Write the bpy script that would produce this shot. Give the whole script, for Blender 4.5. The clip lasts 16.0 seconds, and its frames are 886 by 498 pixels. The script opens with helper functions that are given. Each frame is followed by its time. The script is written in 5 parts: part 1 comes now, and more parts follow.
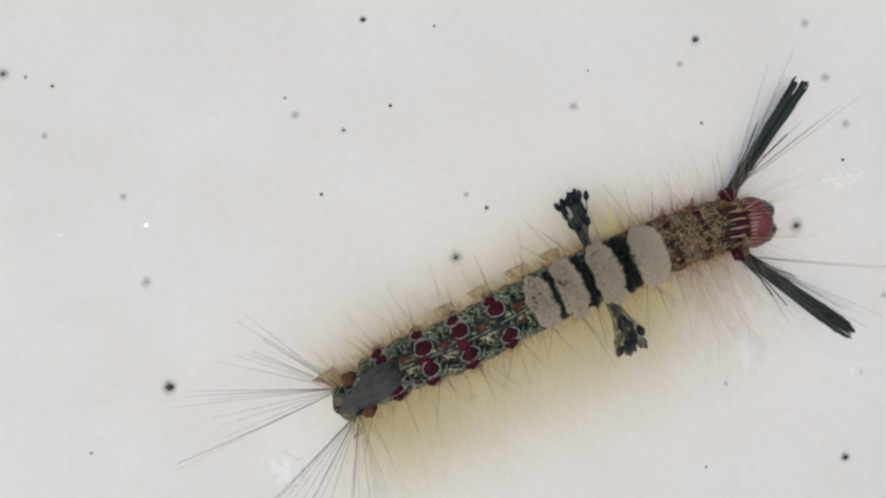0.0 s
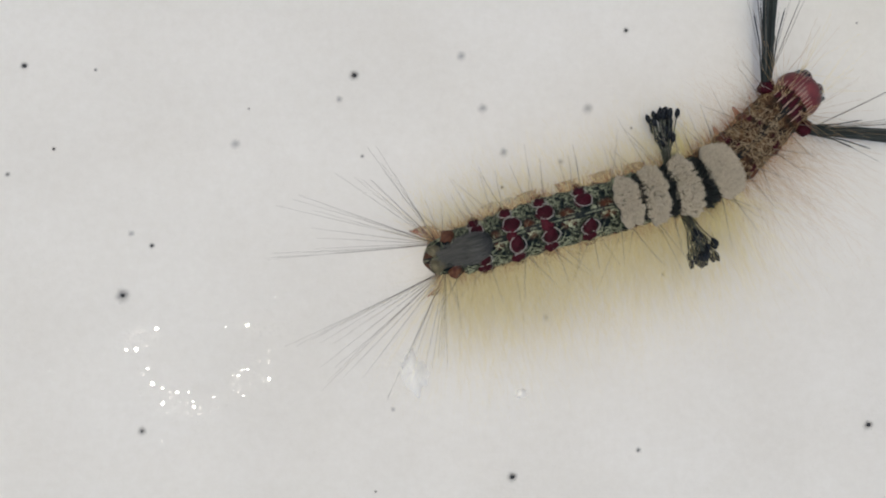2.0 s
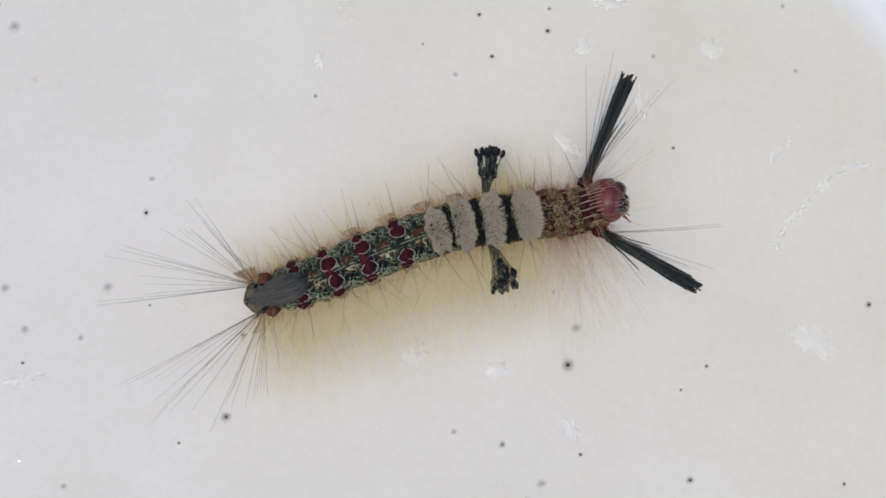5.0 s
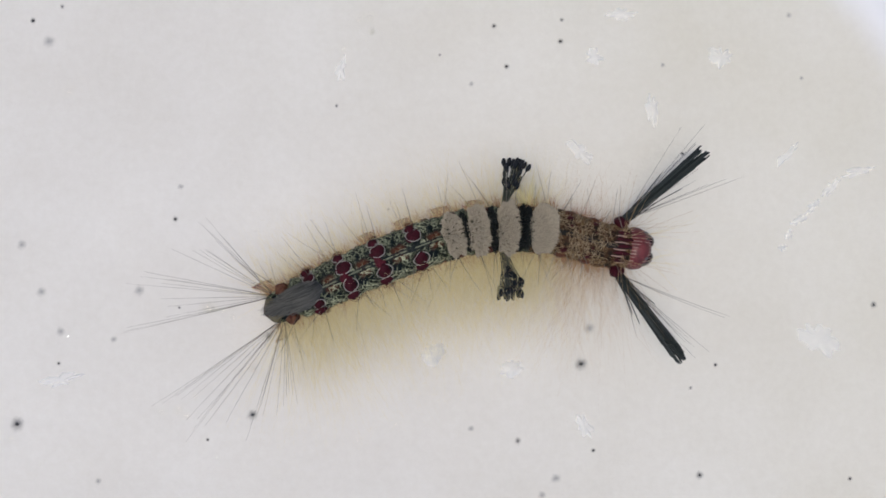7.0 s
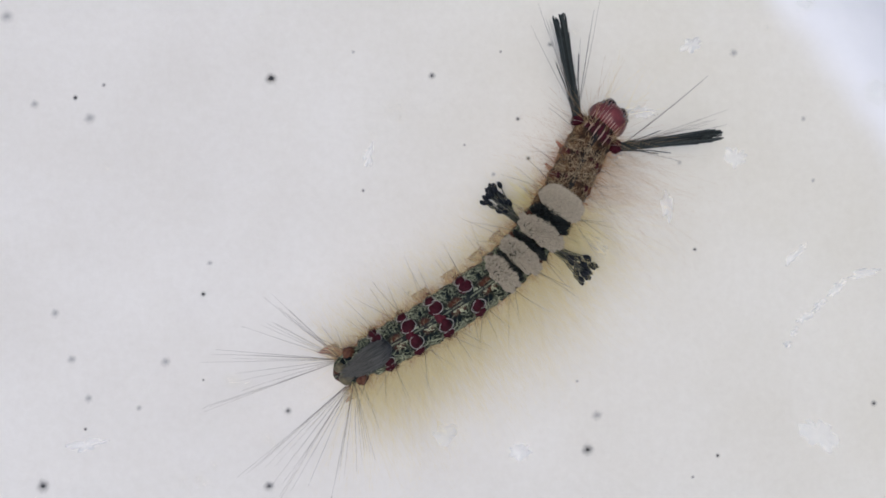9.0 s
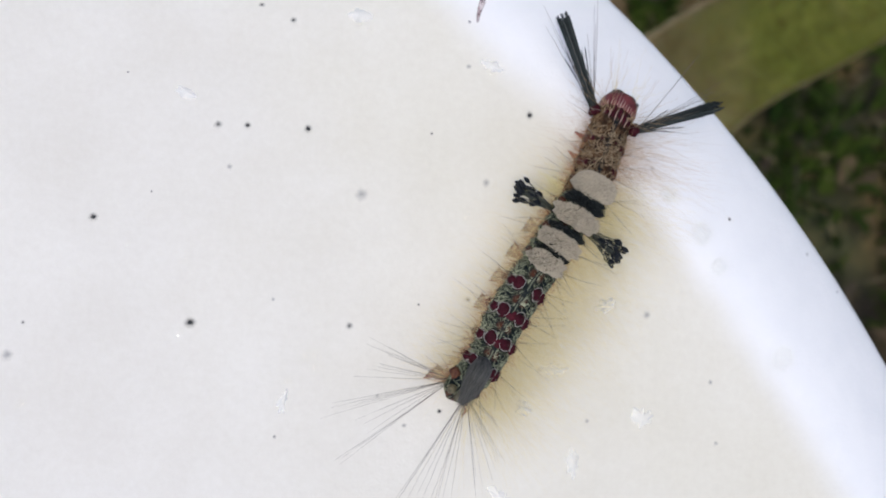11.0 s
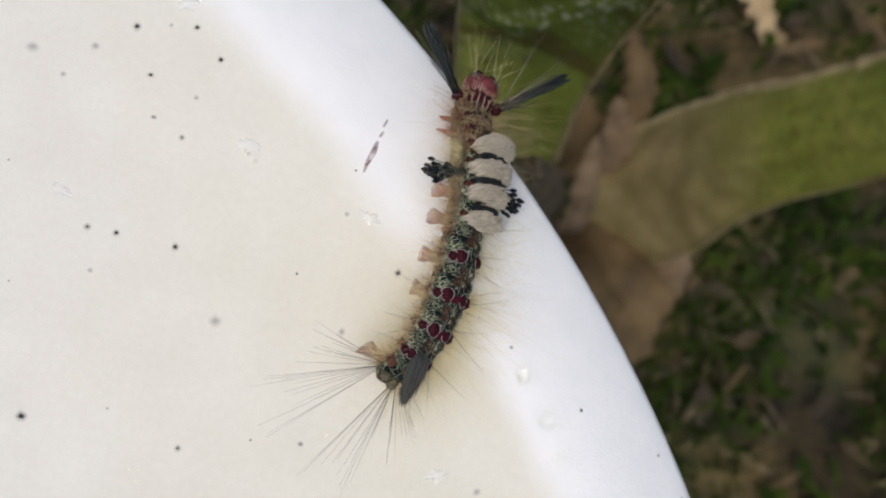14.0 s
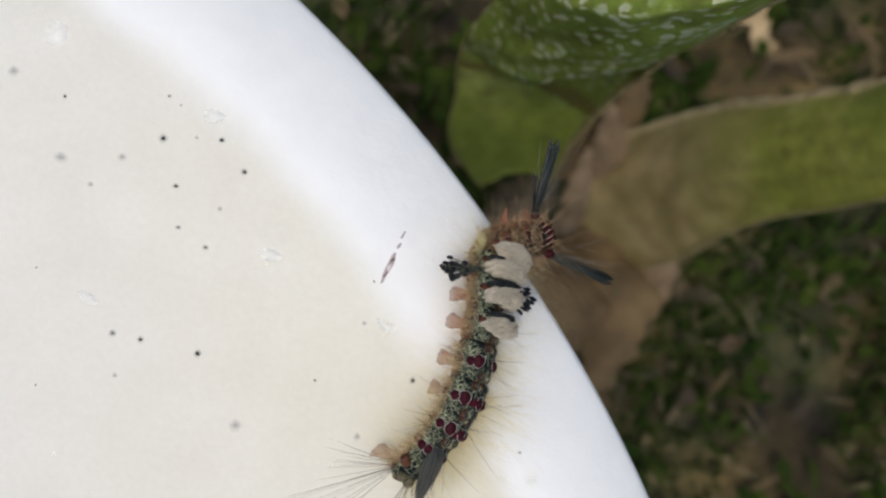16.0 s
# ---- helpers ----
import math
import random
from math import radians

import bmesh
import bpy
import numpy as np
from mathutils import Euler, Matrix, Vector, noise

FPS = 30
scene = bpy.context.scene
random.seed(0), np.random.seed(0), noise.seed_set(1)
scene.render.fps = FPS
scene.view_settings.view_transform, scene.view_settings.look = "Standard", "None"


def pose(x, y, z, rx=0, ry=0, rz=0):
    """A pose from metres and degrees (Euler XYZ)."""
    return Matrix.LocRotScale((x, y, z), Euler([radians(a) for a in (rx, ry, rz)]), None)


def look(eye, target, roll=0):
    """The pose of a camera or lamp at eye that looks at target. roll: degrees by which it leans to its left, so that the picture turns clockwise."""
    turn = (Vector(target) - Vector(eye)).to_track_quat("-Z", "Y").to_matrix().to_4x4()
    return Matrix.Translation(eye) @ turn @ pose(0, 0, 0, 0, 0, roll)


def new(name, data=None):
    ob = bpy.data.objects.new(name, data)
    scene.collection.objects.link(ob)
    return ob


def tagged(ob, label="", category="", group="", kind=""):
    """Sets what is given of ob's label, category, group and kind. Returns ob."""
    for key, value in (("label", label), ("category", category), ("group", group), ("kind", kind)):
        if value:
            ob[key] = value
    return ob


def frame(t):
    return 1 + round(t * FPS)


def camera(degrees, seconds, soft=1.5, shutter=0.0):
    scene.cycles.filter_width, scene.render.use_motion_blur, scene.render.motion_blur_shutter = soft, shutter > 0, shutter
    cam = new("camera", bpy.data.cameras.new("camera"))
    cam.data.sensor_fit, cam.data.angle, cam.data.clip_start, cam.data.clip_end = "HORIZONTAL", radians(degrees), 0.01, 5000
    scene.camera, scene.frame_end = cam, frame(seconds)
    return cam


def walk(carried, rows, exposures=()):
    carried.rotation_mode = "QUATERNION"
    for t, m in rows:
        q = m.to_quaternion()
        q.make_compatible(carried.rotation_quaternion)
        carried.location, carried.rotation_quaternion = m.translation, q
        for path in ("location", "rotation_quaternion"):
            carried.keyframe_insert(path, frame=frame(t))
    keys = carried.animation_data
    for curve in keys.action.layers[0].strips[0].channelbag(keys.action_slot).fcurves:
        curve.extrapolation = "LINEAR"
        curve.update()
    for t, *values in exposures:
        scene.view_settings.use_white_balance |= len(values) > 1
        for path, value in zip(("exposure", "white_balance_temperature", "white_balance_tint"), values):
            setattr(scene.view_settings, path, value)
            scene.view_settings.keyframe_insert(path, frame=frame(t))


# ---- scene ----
CM = 0.01

# ---- camera ----
cam = camera(50.0, 16.0, soft=1.6)
cam.data.dof.use_dof = True
cam.data.dof.focus_distance = 0.073
cam.data.dof.aperture_fstop = 42.0
# seconds, place in centimetres, turn in degrees
PATH = [
    (0, -0.000, -0.000, 6.500, 1.13, -1.77, 0.00),
    (0.2, 0.099, -0.331, 6.407, 1.11, -1.91, -0.37),
    (0.3, 0.129, -0.341, 6.366, 1.10, -1.97, -0.50),
    (0.5, 0.459, -0.407, 6.267, 1.09, -2.14, -0.92),
    (0.7, 0.799, -0.208, 6.291, 1.12, -2.18, -1.20),
    (1, 1.191, 0.038, 6.397, 1.25, -2.19, -1.62),
    (1.3, 1.306, 0.224, 6.454, 1.37, -2.24, -1.82),
    (1.5, 1.546, 0.290, 6.509, 1.44, -2.39, -1.88),
    (1.7, 1.874, 0.179, 6.567, 1.46, -2.54, -1.90),
    (2, 2.203, 0.134, 6.752, 1.70, -2.82, -1.93),
    (2.3, 2.215, 0.391, 6.846, 2.37, -2.82, -1.79),
    (2.5, 2.342, 0.542, 6.890, 2.75, -2.83, -1.67),
    (2.8, 2.460, 0.636, 6.922, 2.61, -3.04, -1.67),
    (3, 2.538, 0.592, 6.958, 2.49, -3.38, -1.68),
    (3.3, 2.965, 0.389, 7.070, 3.55, -3.86, -1.96),
    (3.5, 3.592, 0.458, 7.169, 4.42, -4.24, -2.31),
    (3.8, 4.411, 0.702, 7.240, 4.10, -4.73, -2.46),
    (4, 4.870, 0.768, 7.287, 3.88, -5.06, -2.55),
    (4.2, 5.361, 0.986, 7.313, 3.49, -5.04, -2.46),
    (6.3, 5.595, 1.288, 7.664, 2.05, -4.52, -2.02),
    (6.5, 5.519, 1.125, 7.473, 2.10, -4.18, -2.28),
    (6.8, 5.540, 1.258, 7.635, 2.16, -4.15, -2.31),
    (7, 5.491, 1.265, 7.744, 2.20, -4.13, -2.33),
    (7.3, 5.568, 1.403, 7.831, 2.20, -4.13, -2.21),
    (7.5, 5.476, 1.489, 7.873, 2.19, -4.13, -1.97),
    (8, 5.448, 1.721, 7.908, 1.99, -4.09, -1.39),
    (8.5, 5.350, 1.721, 7.894, 1.91, -3.78, -0.77),
    (8.8, 5.323, 1.769, 7.956, 2.08, -3.80, -0.25),
    (9, 5.379, 1.938, 8.040, 2.21, -3.86, 0.21),
    (9.2, 5.321, 2.193, 8.078, 1.88, -4.06, 0.55),
    (11.3, 6.159, 4.678, 8.454, 1.42, -5.24, 3.74),
    (11.5, 6.520, 5.034, 8.552, 1.37, -5.11, 3.62),
    (11.8, 6.658, 5.468, 8.599, 1.05, -4.71, 3.75),
    (12, 6.769, 5.691, 8.604, 0.86, -4.30, 4.31),
    (12.3, 6.776, 5.112, 8.597, 0.86, -3.95, 5.52),
    (12.5, 6.916, 5.082, 8.563, 0.85, -3.80, 7.30),
    (12.8, 7.140, 5.291, 8.481, 0.66, -3.89, 9.36),
    (13, 7.295, 5.230, 8.398, 0.45, -3.96, 11.05),
    (13.5, 7.047, 5.666, 8.309, 0.32, -3.82, 13.47),
    (13.7, 7.037, 5.502, 8.341, 0.42, -3.86, 13.89),
    (14, 7.075, 5.737, 8.442, 0.78, -4.04, 14.64),
    (14.5, 6.910, 6.294, 8.451, 0.79, -4.26, 15.86),
    (14.8, 6.866, 6.617, 8.442, 0.52, -4.28, 16.12),
    (15, 6.876, 6.669, 8.435, 0.07, -4.27, 16.21),
    (15.3, 6.783, 6.663, 8.462, -0.44, -4.33, 16.33),
    (15.5, 6.681, 6.863, 8.522, -0.72, -4.46, 16.38),
    (16, 6.462, 6.866, 8.710, -0.96, -4.97, 15.84),
]
# seconds, stops, white balance in kelvin and tint
EXPOSURES = [(0, 0.08, 6550, 6), (0.5, 0.03, 6850, 6), (1.0, 0.03, 6750, 5), (2.0, -0.01, 6600, 5), (3.5, -0.03, 6400, 4), (4.0, 0.0, 6300, 6), (6.5, 0.03, 6450, 9), (9.0, 0.03, 6250, 10), (11.3, 0.40, 6250, 9), (11.6, 0.55, 6250, 8), (12.0, 0.50, 6350, 6), (12.3, 0.32, 6400, 5), (12.5, 0.14, 6430, 5), (13.0, 0.19, 6550, 5), (13.5, 0.21, 6700, 7), (14.5, 0.15, 6720, 8), (15.0, 0.27, 6800, 9), (16, 0.21, 6650, 6)]
walk(cam, [(t, pose(x * CM, y * CM, z * CM, rx, ry, rz)) for t, x, y, z, rx, ry, rz in PATH], EXPOSURES)

# ---- light: bright overcast sky, a veiled sun almost overhead ----
SUN_DIR = Vector((-0.19, -0.12, 1.0)).normalized()
world = bpy.data.worlds.new("sky")
scene.world = world
world.use_nodes = True
wn = world.node_tree.nodes
sky = wn.new("ShaderNodeTexSky")
sky.sky_type = "NISHITA"
sky.sun_disc = False
sky.sun_elevation = math.asin(SUN_DIR.z)
sky.sun_rotation = math.atan2(SUN_DIR.x, SUN_DIR.y)
sky.dust_density = 4.0
sky.air_density = 0.9
sky.ozone_density = 0.6
world.node_tree.links.new(sky.outputs[0], wn["Background"].inputs[0])
wn["Background"].inputs[1].default_value = 0.1315
sun_data = bpy.data.lights.new("sun", "SUN")
sun_data.energy = 0.75
sun_data.angle = radians(4.0)
sun_data.color = (1.0, 0.97, 0.86)
sun = new("sun", sun_data)
sun.matrix_world = look(SUN_DIR * 3, (0, 0, 0))


# ---- materials ----
class Nodes:
    """Short hand for building a node material."""

    def __init__(self, name, rough=0.5, **values):
        self.m = bpy.data.materials.new(name)
        self.m.use_nodes = True
        self.t = self.m.node_tree
        self.b = self.t.nodes["Principled BSDF"]
        self.b.inputs["Roughness"].default_value = rough
        for key, value in values.items():
            self.b.inputs[key.replace("_", " ")].default_value = value

    def node(self, kind, **inputs):
        n = self.t.nodes.new(kind)
        for key, value in inputs.items():
            self.put(n.inputs[key.replace("_", " ")], value)
        return n

    def put(self, socket, value):
        if isinstance(value, bpy.types.NodeSocket):
            self.t.links.new(value, socket)
        else:
            socket.default_value = value

    def coords(self, scale=1.0, kind="Object"):
        tc = self.t.nodes.new("ShaderNodeTexCoord")
        mp = self.node("ShaderNodeMapping", Vector=tc.outputs[kind])
        mp.inputs["Scale"].default_value = (scale, scale, scale) if not isinstance(scale, tuple) else scale
        return mp.outputs[0]

    def noise(self, vec, scale, detail=4.0, rough=0.55):
        return self.node("ShaderNodeTexNoise", Vector=vec, Scale=scale, Detail=detail, Roughness=rough).outputs[0]

    def ramp(self, fac, *stops):
        n = self.node("ShaderNodeValToRGB", Fac=fac)
        e = n.color_ramp.elements
        while len(e) < len(stops):
            e.new(0.5)
        for el, (p, c) in zip(e, stops):
            el.position = p
            el.color = (*c, 1) if isinstance(c, tuple) else (c, c, c, 1)
        return n.outputs[0]

    def mix(self, fac, a, b, blend="MIX"):
        n = self.t.nodes.new("ShaderNodeMix")
        n.data_type, n.blend_type = "RGBA", blend
        self.put(n.inputs[0], fac)
        self.put(n.inputs[6], (*a, 1) if isinstance(a, tuple) else a)
        self.put(n.inputs[7], (*b, 1) if isinstance(b, tuple) else b)
        return n.outputs[2]

    def math(self, op, a, b=0.0):
        n = self.t.nodes.new("ShaderNodeMath")
        n.operation = op
        self.put(n.inputs[0], a)
        self.put(n.inputs[1], b)
        return n.outputs[0]

    def color(self, value):
        self.put(self.b.inputs["Base Color"], (*value, 1) if isinstance(value, tuple) else value)
        return self

    def bump(self, height, strength, distance):
        n = self.node("ShaderNodeBump", Strength=strength, Distance=distance, Height=height)
        self.t.links.new(n.outputs[0], self.b.inputs["Normal"])
        return self


SEAT_X, SEAT_Y, FLAT_R, RIM_R, GROUND = -1.26, -4.28, 13.47, 14.62, -35.0


def seat_material():
    n = Nodes("stained_white_plastic", 0.42, Specular_IOR_Level=0.45)
    v = n.coords(100.0)
    # yellowish film of old dust on the flat part, ending just inside the rim
    flat = n.node("ShaderNodeVectorMath", Vector=v)
    flat.operation = "MULTIPLY"
    flat.inputs[1].default_value = (1, 1, 0)
    far = n.node("ShaderNodeVectorMath", Vector=flat.outputs[0])
    far.operation = "LENGTH"
    wob = n.noise(v, 0.55, 3)
    r = n.math("ADD", far.outputs["Value"], n.math("MULTIPLY", n.math("SUBTRACT", wob, 0.5), 0.5))
    film = n.node("ShaderNodeMapRange", Value=r)
    film.interpolation_type = "SMOOTHERSTEP"
    film.inputs[1].default_value, film.inputs[2].default_value = FLAT_R - 0.35, FLAT_R + 0.2
    film.inputs[3].default_value, film.inputs[4].default_value = 1.0, 0.0
    # yellower with distance from the middle of the seat
    outward = n.node("ShaderNodeMapRange", Value=r)
    outward.inputs[1].default_value, outward.inputs[2].default_value = 7.7, 12.2
    young = n.ramp(n.noise(v, 0.9, 5), (0.3, (0.68, 0.66, 0.618)), (0.7, (0.735, 0.72, 0.685)))
    old = n.ramp(n.noise(v, 0.9, 5), (0.3, (0.69, 0.665, 0.575)), (0.7, (0.74, 0.72, 0.645)))
    # the lens's colour shading, put into the plastic: less yellow towards one side
    where = n.node("ShaderNodeSeparateXYZ", Vector=v)
    lens_cast = n.node("ShaderNodeMapRange", Value=n.math("ADD", where.outputs[0], n.math("MULTIPLY", n.math("SUBTRACT", wob, 0.5), 2.0)))
    lens_cast.interpolation_type = "SMOOTHSTEP"
    lens_cast.inputs[1].default_value, lens_cast.inputs[2].default_value = 4.8, 8.2
    lens_cast.inputs[3].default_value, lens_cast.inputs[4].default_value = 0.25, 1.0
    blotch = n.mix(n.math("MULTIPLY", outward.outputs[0], lens_cast.outputs[0]), young, old)
    grain = n.ramp(n.noise(v, 14, 6, 0.7), (0.3, (0.95, 0.945, 0.935)), (0.65, (1, 1, 1)))
    dirty = n.mix(1.0, blotch, grain, "MULTIPLY")
    clean = n.ramp(n.noise(v, 3, 4), (0.3, (0.83, 0.84, 0.855)), (0.7, (0.87, 0.875, 0.885)))
    n.color(n.mix(film.outputs[0], clean, dirty))
    n.put(n.b.inputs["Roughness"], n.ramp(n.noise(v, 2.2, 5), (0.35, 0.55), (0.7, 0.7)))
    # a half-dried ring of wetness
    off = n.node("ShaderNodeVectorMath", Vector=v)
    off.operation = "SUBTRACT"
    off.inputs[1].default_value = (0.82 - SEAT_X, -0.28 - SEAT_Y, 0)
    away = n.node("ShaderNodeVectorMath", Vector=off.outputs[0])
    away.operation = "LENGTH"
    band = n.math("ABSOLUTE", n.math("SUBTRACT", away.outputs["Value"], 0.44))
    ring = n.math("LESS_THAN", band, n.math("MULTIPLY", n.math("SUBTRACT", n.noise(v, 3.0, 3), 0.28), 0.45))
    part_y = n.node("ShaderNodeSeparateXYZ", Vector=off.outputs[0])
    ring = n.math("MULTIPLY", ring, n.math("LESS_THAN", part_y.outputs[1], 0.12))
    # wet dust grains: tiny glossy facets, each tilted its own way
    cell = n.node("ShaderNodeTexVoronoi", Vector=v, Scale=n.math("SUBTRACT", 60.0, n.math("MULTIPLY", ring, 32.0)))
    tilt = n.node("ShaderNodeVectorMath", Vector=cell.outputs["Color"])
    tilt.operation = "SUBTRACT"
    tilt.inputs[1].default_value = (0.5, 0.5, 0.5)
    geo = n.t.nodes.new("ShaderNodeNewGeometry")
    steep = n.node("ShaderNodeVectorMath", Vector=tilt.outputs[0])
    steep.operation = "SCALE"
    n.put(steep.inputs["Scale"], n.math("SUBTRACT", 0.19, n.math("MULTIPLY", ring, 0.07)))
    lean = n.node("ShaderNodeVectorMath", Vector=steep.outputs[0])
    lean.operation = "MULTIPLY_ADD"
    lean.inputs[1].default_value = (1, 1, 0)
    n.t.links.new(geo.outputs["Normal"], lean.inputs[2])
    unit = n.node("ShaderNodeVectorMath", Vector=lean.outputs[0])
    unit.operation = "NORMALIZE"
    n.t.links.new(unit.outputs[0], n.b.inputs["Coat Normal"])
    rgb = n.node("ShaderNodeSeparateColor", Color=cell.outputs["Color"])
    wetness = n.ramp(n.noise(v, 1.6, 4), (0.36, 0.86), (0.44, 0.9993))
    wetness = n.math("SUBTRACT", wetness, n.math("MULTIPLY", ring, 0.75))
    grain_on = n.math("GREATER_THAN", rgb.outputs[2], wetness)
    grain_on = n.math("MULTIPLY", grain_on, n.math("LESS_THAN", cell.outputs["Distance"], n.math("ADD", 0.24, n.math("MULTIPLY", ring, 0.16))))
    grain_on = n.math("MULTIPLY", grain_on, n.math("GREATER_THAN", rgb.outputs[0], n.math("MULTIPLY", outward.outputs[0], 0.8)))
    n.put(n.b.inputs["Coat Weight"], grain_on)
    n.b.inputs["Coat Roughness"].default_value = 0.07
    h = n.math("ADD", n.math("MULTIPLY", n.noise(v, 9, 5), 0.6), n.math("MULTIPLY", n.noise(v, 40, 3), 0.25))
    return n.bump(h, 0.22, 0.0004).m


def skin(name, line, dark, patch, cells, seam):
    """Dark skin under a fine maze of pale lines, with a dark back line and warm patches between the rings of the body."""
    n = Nodes(name, 0.6, Specular_IOR_Level=0.12)
    v = n.coords(100.0)
    warp = n.node("ShaderNodeTexNoise", Vector=v, Scale=22.0, Detail=3.0)
    vv = n.node("ShaderNodeVectorMath", Vector=v)
    vv.operation = "MULTIPLY_ADD"
    n.t.links.new(warp.outputs[1], vv.inputs[0])
    vv.inputs[1].default_value = (0.06, 0.06, 0.06)
    n.t.links.new(v, vv.inputs[2])
    vo = n.node("ShaderNodeTexVoronoi", Vector=vv.outputs[0], Scale=cells)
    vo.feature = "DISTANCE_TO_EDGE"
    net = n.ramp(vo.outputs["Distance"], (0.02, 1.0), (0.075, 0.0))
    small = n.node("ShaderNodeTexVoronoi", Vector=vv.outputs[0], Scale=cells * 1.9)
    small.feature = "DISTANCE_TO_EDGE"
    fine = n.ramp(small.outputs["Distance"], (0.03, 0.6), (0.10, 0.0))
    big = n.noise(v, 11, 3)
    ground = n.mix(n.ramp(big, (0.44, 0.0), (0.58, 1.0)), dark, patch)
    xyz = n.node("ShaderNodeSeparateXYZ", Vector=v)
    ay = n.math("ABSOLUTE", xyz.outputs[1])
    ends = n.node("ShaderNodeMapRange", Value=n.math("ABSOLUTE", xyz.outputs[0]))
    ends.inputs[1].default_value, ends.inputs[2].default_value = 0.075, 0.12
    inner = n.node("ShaderNodeMapRange", Value=n.math("ADD", ay, n.math("MULTIPLY", big, 0.05)))
    inner.inputs[1].default_value, inner.inputs[2].default_value = 0.095, 0.07
    ground = n.mix(n.math("MULTIPLY", n.math("MULTIPLY", ends.outputs[0], inner.outputs[0]), 0.85), ground, seam)
    where = n.ramp(n.noise(v, 7.5, 3), (0.43, 0.06), (0.60, 1.0))
    col = n.mix(n.math("MULTIPLY", fine, n.ramp(n.noise(v, 9.5, 2), (0.46, 0.0), (0.56, 0.8))), ground, line)
    col = n.mix(n.math("MULTIPLY", net, where), col, line)
    # back line: a dark band with a broken pale thread in it
    edge = n.math("ADD", n.math("MULTIPLY", big, 0.036), 0.002)
    top = n.math("GREATER_THAN", xyz.outputs[2], 0.0)
    col = n.mix(n.math("MULTIPLY", n.math("MULTIPLY", n.math("LESS_THAN", ay, edge), top), 0.85), col, (0.006, 0.010, 0.013))
    thread = n.math("MULTIPLY", n.math("LESS_THAN", ay, 0.0055), n.math("GREATER_THAN", n.noise(v, 16, 2), 0.47))
    col = n.mix(n.math("MULTIPLY", n.math("MULTIPLY", thread, top), 0.32), col, line)
    low = n.node("ShaderNodeMapRange", Value=xyz.outputs[2])
    low.inputs[1].default_value, low.inputs[2].default_value = 0.05, -0.07
    col = n.mix(n.math("MULTIPLY", low.outputs[0], 0.75), col, (0.21, 0.085, 0.04))
    n.color(col)
    return n.bump(n.math("ADD", net, n.noise(v, 30, 3)), 0.5, 0.00012).m


def plain(name, a, b, scale, rough=0.5, bump=0.0, **values):
    n = Nodes(name, rough, **values)
    v = n.coords(100.0)
    f = n.noise(v, scale, 4)
    n.color(n.mix(n.ramp(f, (0.35, 0.0), (0.65, 1.0)), a, b))
    if bump:
        n.bump(f, bump, 0.0002)
    return n.m


def islands(name, a, b, rough=0.5, **values):
    n = Nodes(name, rough, **values)
    g = n.t.nodes.new("ShaderNodeNewGeometry")
    n.color(n.mix(g.outputs["Random Per Island"], a, b))
    return n.m


def soft_spot(name, color, strength, hard):
    """A flat stain that fades towards its rim."""
    n = Nodes(name, 0.6)
    tc = n.t.nodes.new("ShaderNodeTexCoord")
    d = n.node("ShaderNodeVectorMath", Vector=tc.outputs["Generated"])
    d.operation = "SUBTRACT"
    d.inputs[1].default_value = (0.5, 0.5, 0.5)
    m = n.node("ShaderNodeVectorMath", Vector=d.outputs[0])
    m.operation = "MULTIPLY"
    m.inputs[1].default_value = (2, 2, 0)
    far = n.node("ShaderNodeVectorMath", Vector=m.outputs[0])
    far.operation = "LENGTH"
    w = n.noise(n.coords(100.0), 18, 3)
    r = n.math("ADD", far.outputs["Value"], n.math("MULTIPLY", n.math("SUBTRACT", w, 0.5), 0.7))
    fall = n.ramp(r, (hard, strength), (0.62, strength * 0.25), (0.95, 0.0))
    n.put(n.b.inputs["Alpha"], fall)
    return n.color(color).m


M_SEAT = seat_material()
M_SKIN = skin("mottled_caterpillar_skin", (0.42, 0.45, 0.30), (0.002, 0.006, 0.008), (0.007, 0.010, 0.006), 20.0, (0.075, 0.024, 0.012))
M_THORAX = skin("brown_caterpillar_skin", (0.34, 0.24, 0.13), (0.010, 0.006, 0.004), (0.055, 0.024, 0.010), 22.0, (0.10, 0.045, 0.016))
M_WART = plain("dark_red_wart", (0.022, 0.001, 0.004), (0.046, 0.002, 0.009), 30, 0.6, 0.3, Specular_IOR_Level=0.15)
M_MIDWART = plain("bright_red_wart", (0.035, 0.0015, 0.006), (0.065, 0.004, 0.012), 30, 0.6, 0.3, Specular_IOR_Level=0.15)
M_SIDEWART = plain("rusty_side_wart", (0.055, 0.013, 0.010), (0.13, 0.06, 0.032), 34, 0.6, 0.5, Specular_IOR_Level=0.2)
M_OLIVE = plain("olive_brown_lobe", (0.06, 0.05, 0.025), (0.14, 0.12, 0.065), 26, 0.6, 0.4)
M_RING = plain("pale_outline", (0.23, 0.215, 0.20), (0.36, 0.335, 0.31), 40, 0.6)
M_HEAD = plain("pink_red_head_capsule", (0.075, 0.008, 0.012), (0.16, 0.026, 0.028), 16, 0.5, 0.4, Coat_Weight=0.12, Coat_Roughness=0.2)
M_FACE = plain("glossy_dark_red_face", (0.018, 0.002, 0.004), (0.045, 0.005, 0.008), 14, 0.12, Coat_Weight=0.6)
M_LEG = plain("translucent_orange_leg", (0.44, 0.15, 0.09), (0.58, 0.26, 0.17), 20, 0.45, 0.3, Alpha=0.34, Subsurface_Weight=0.4, Subsurface_Scale=0.0008)
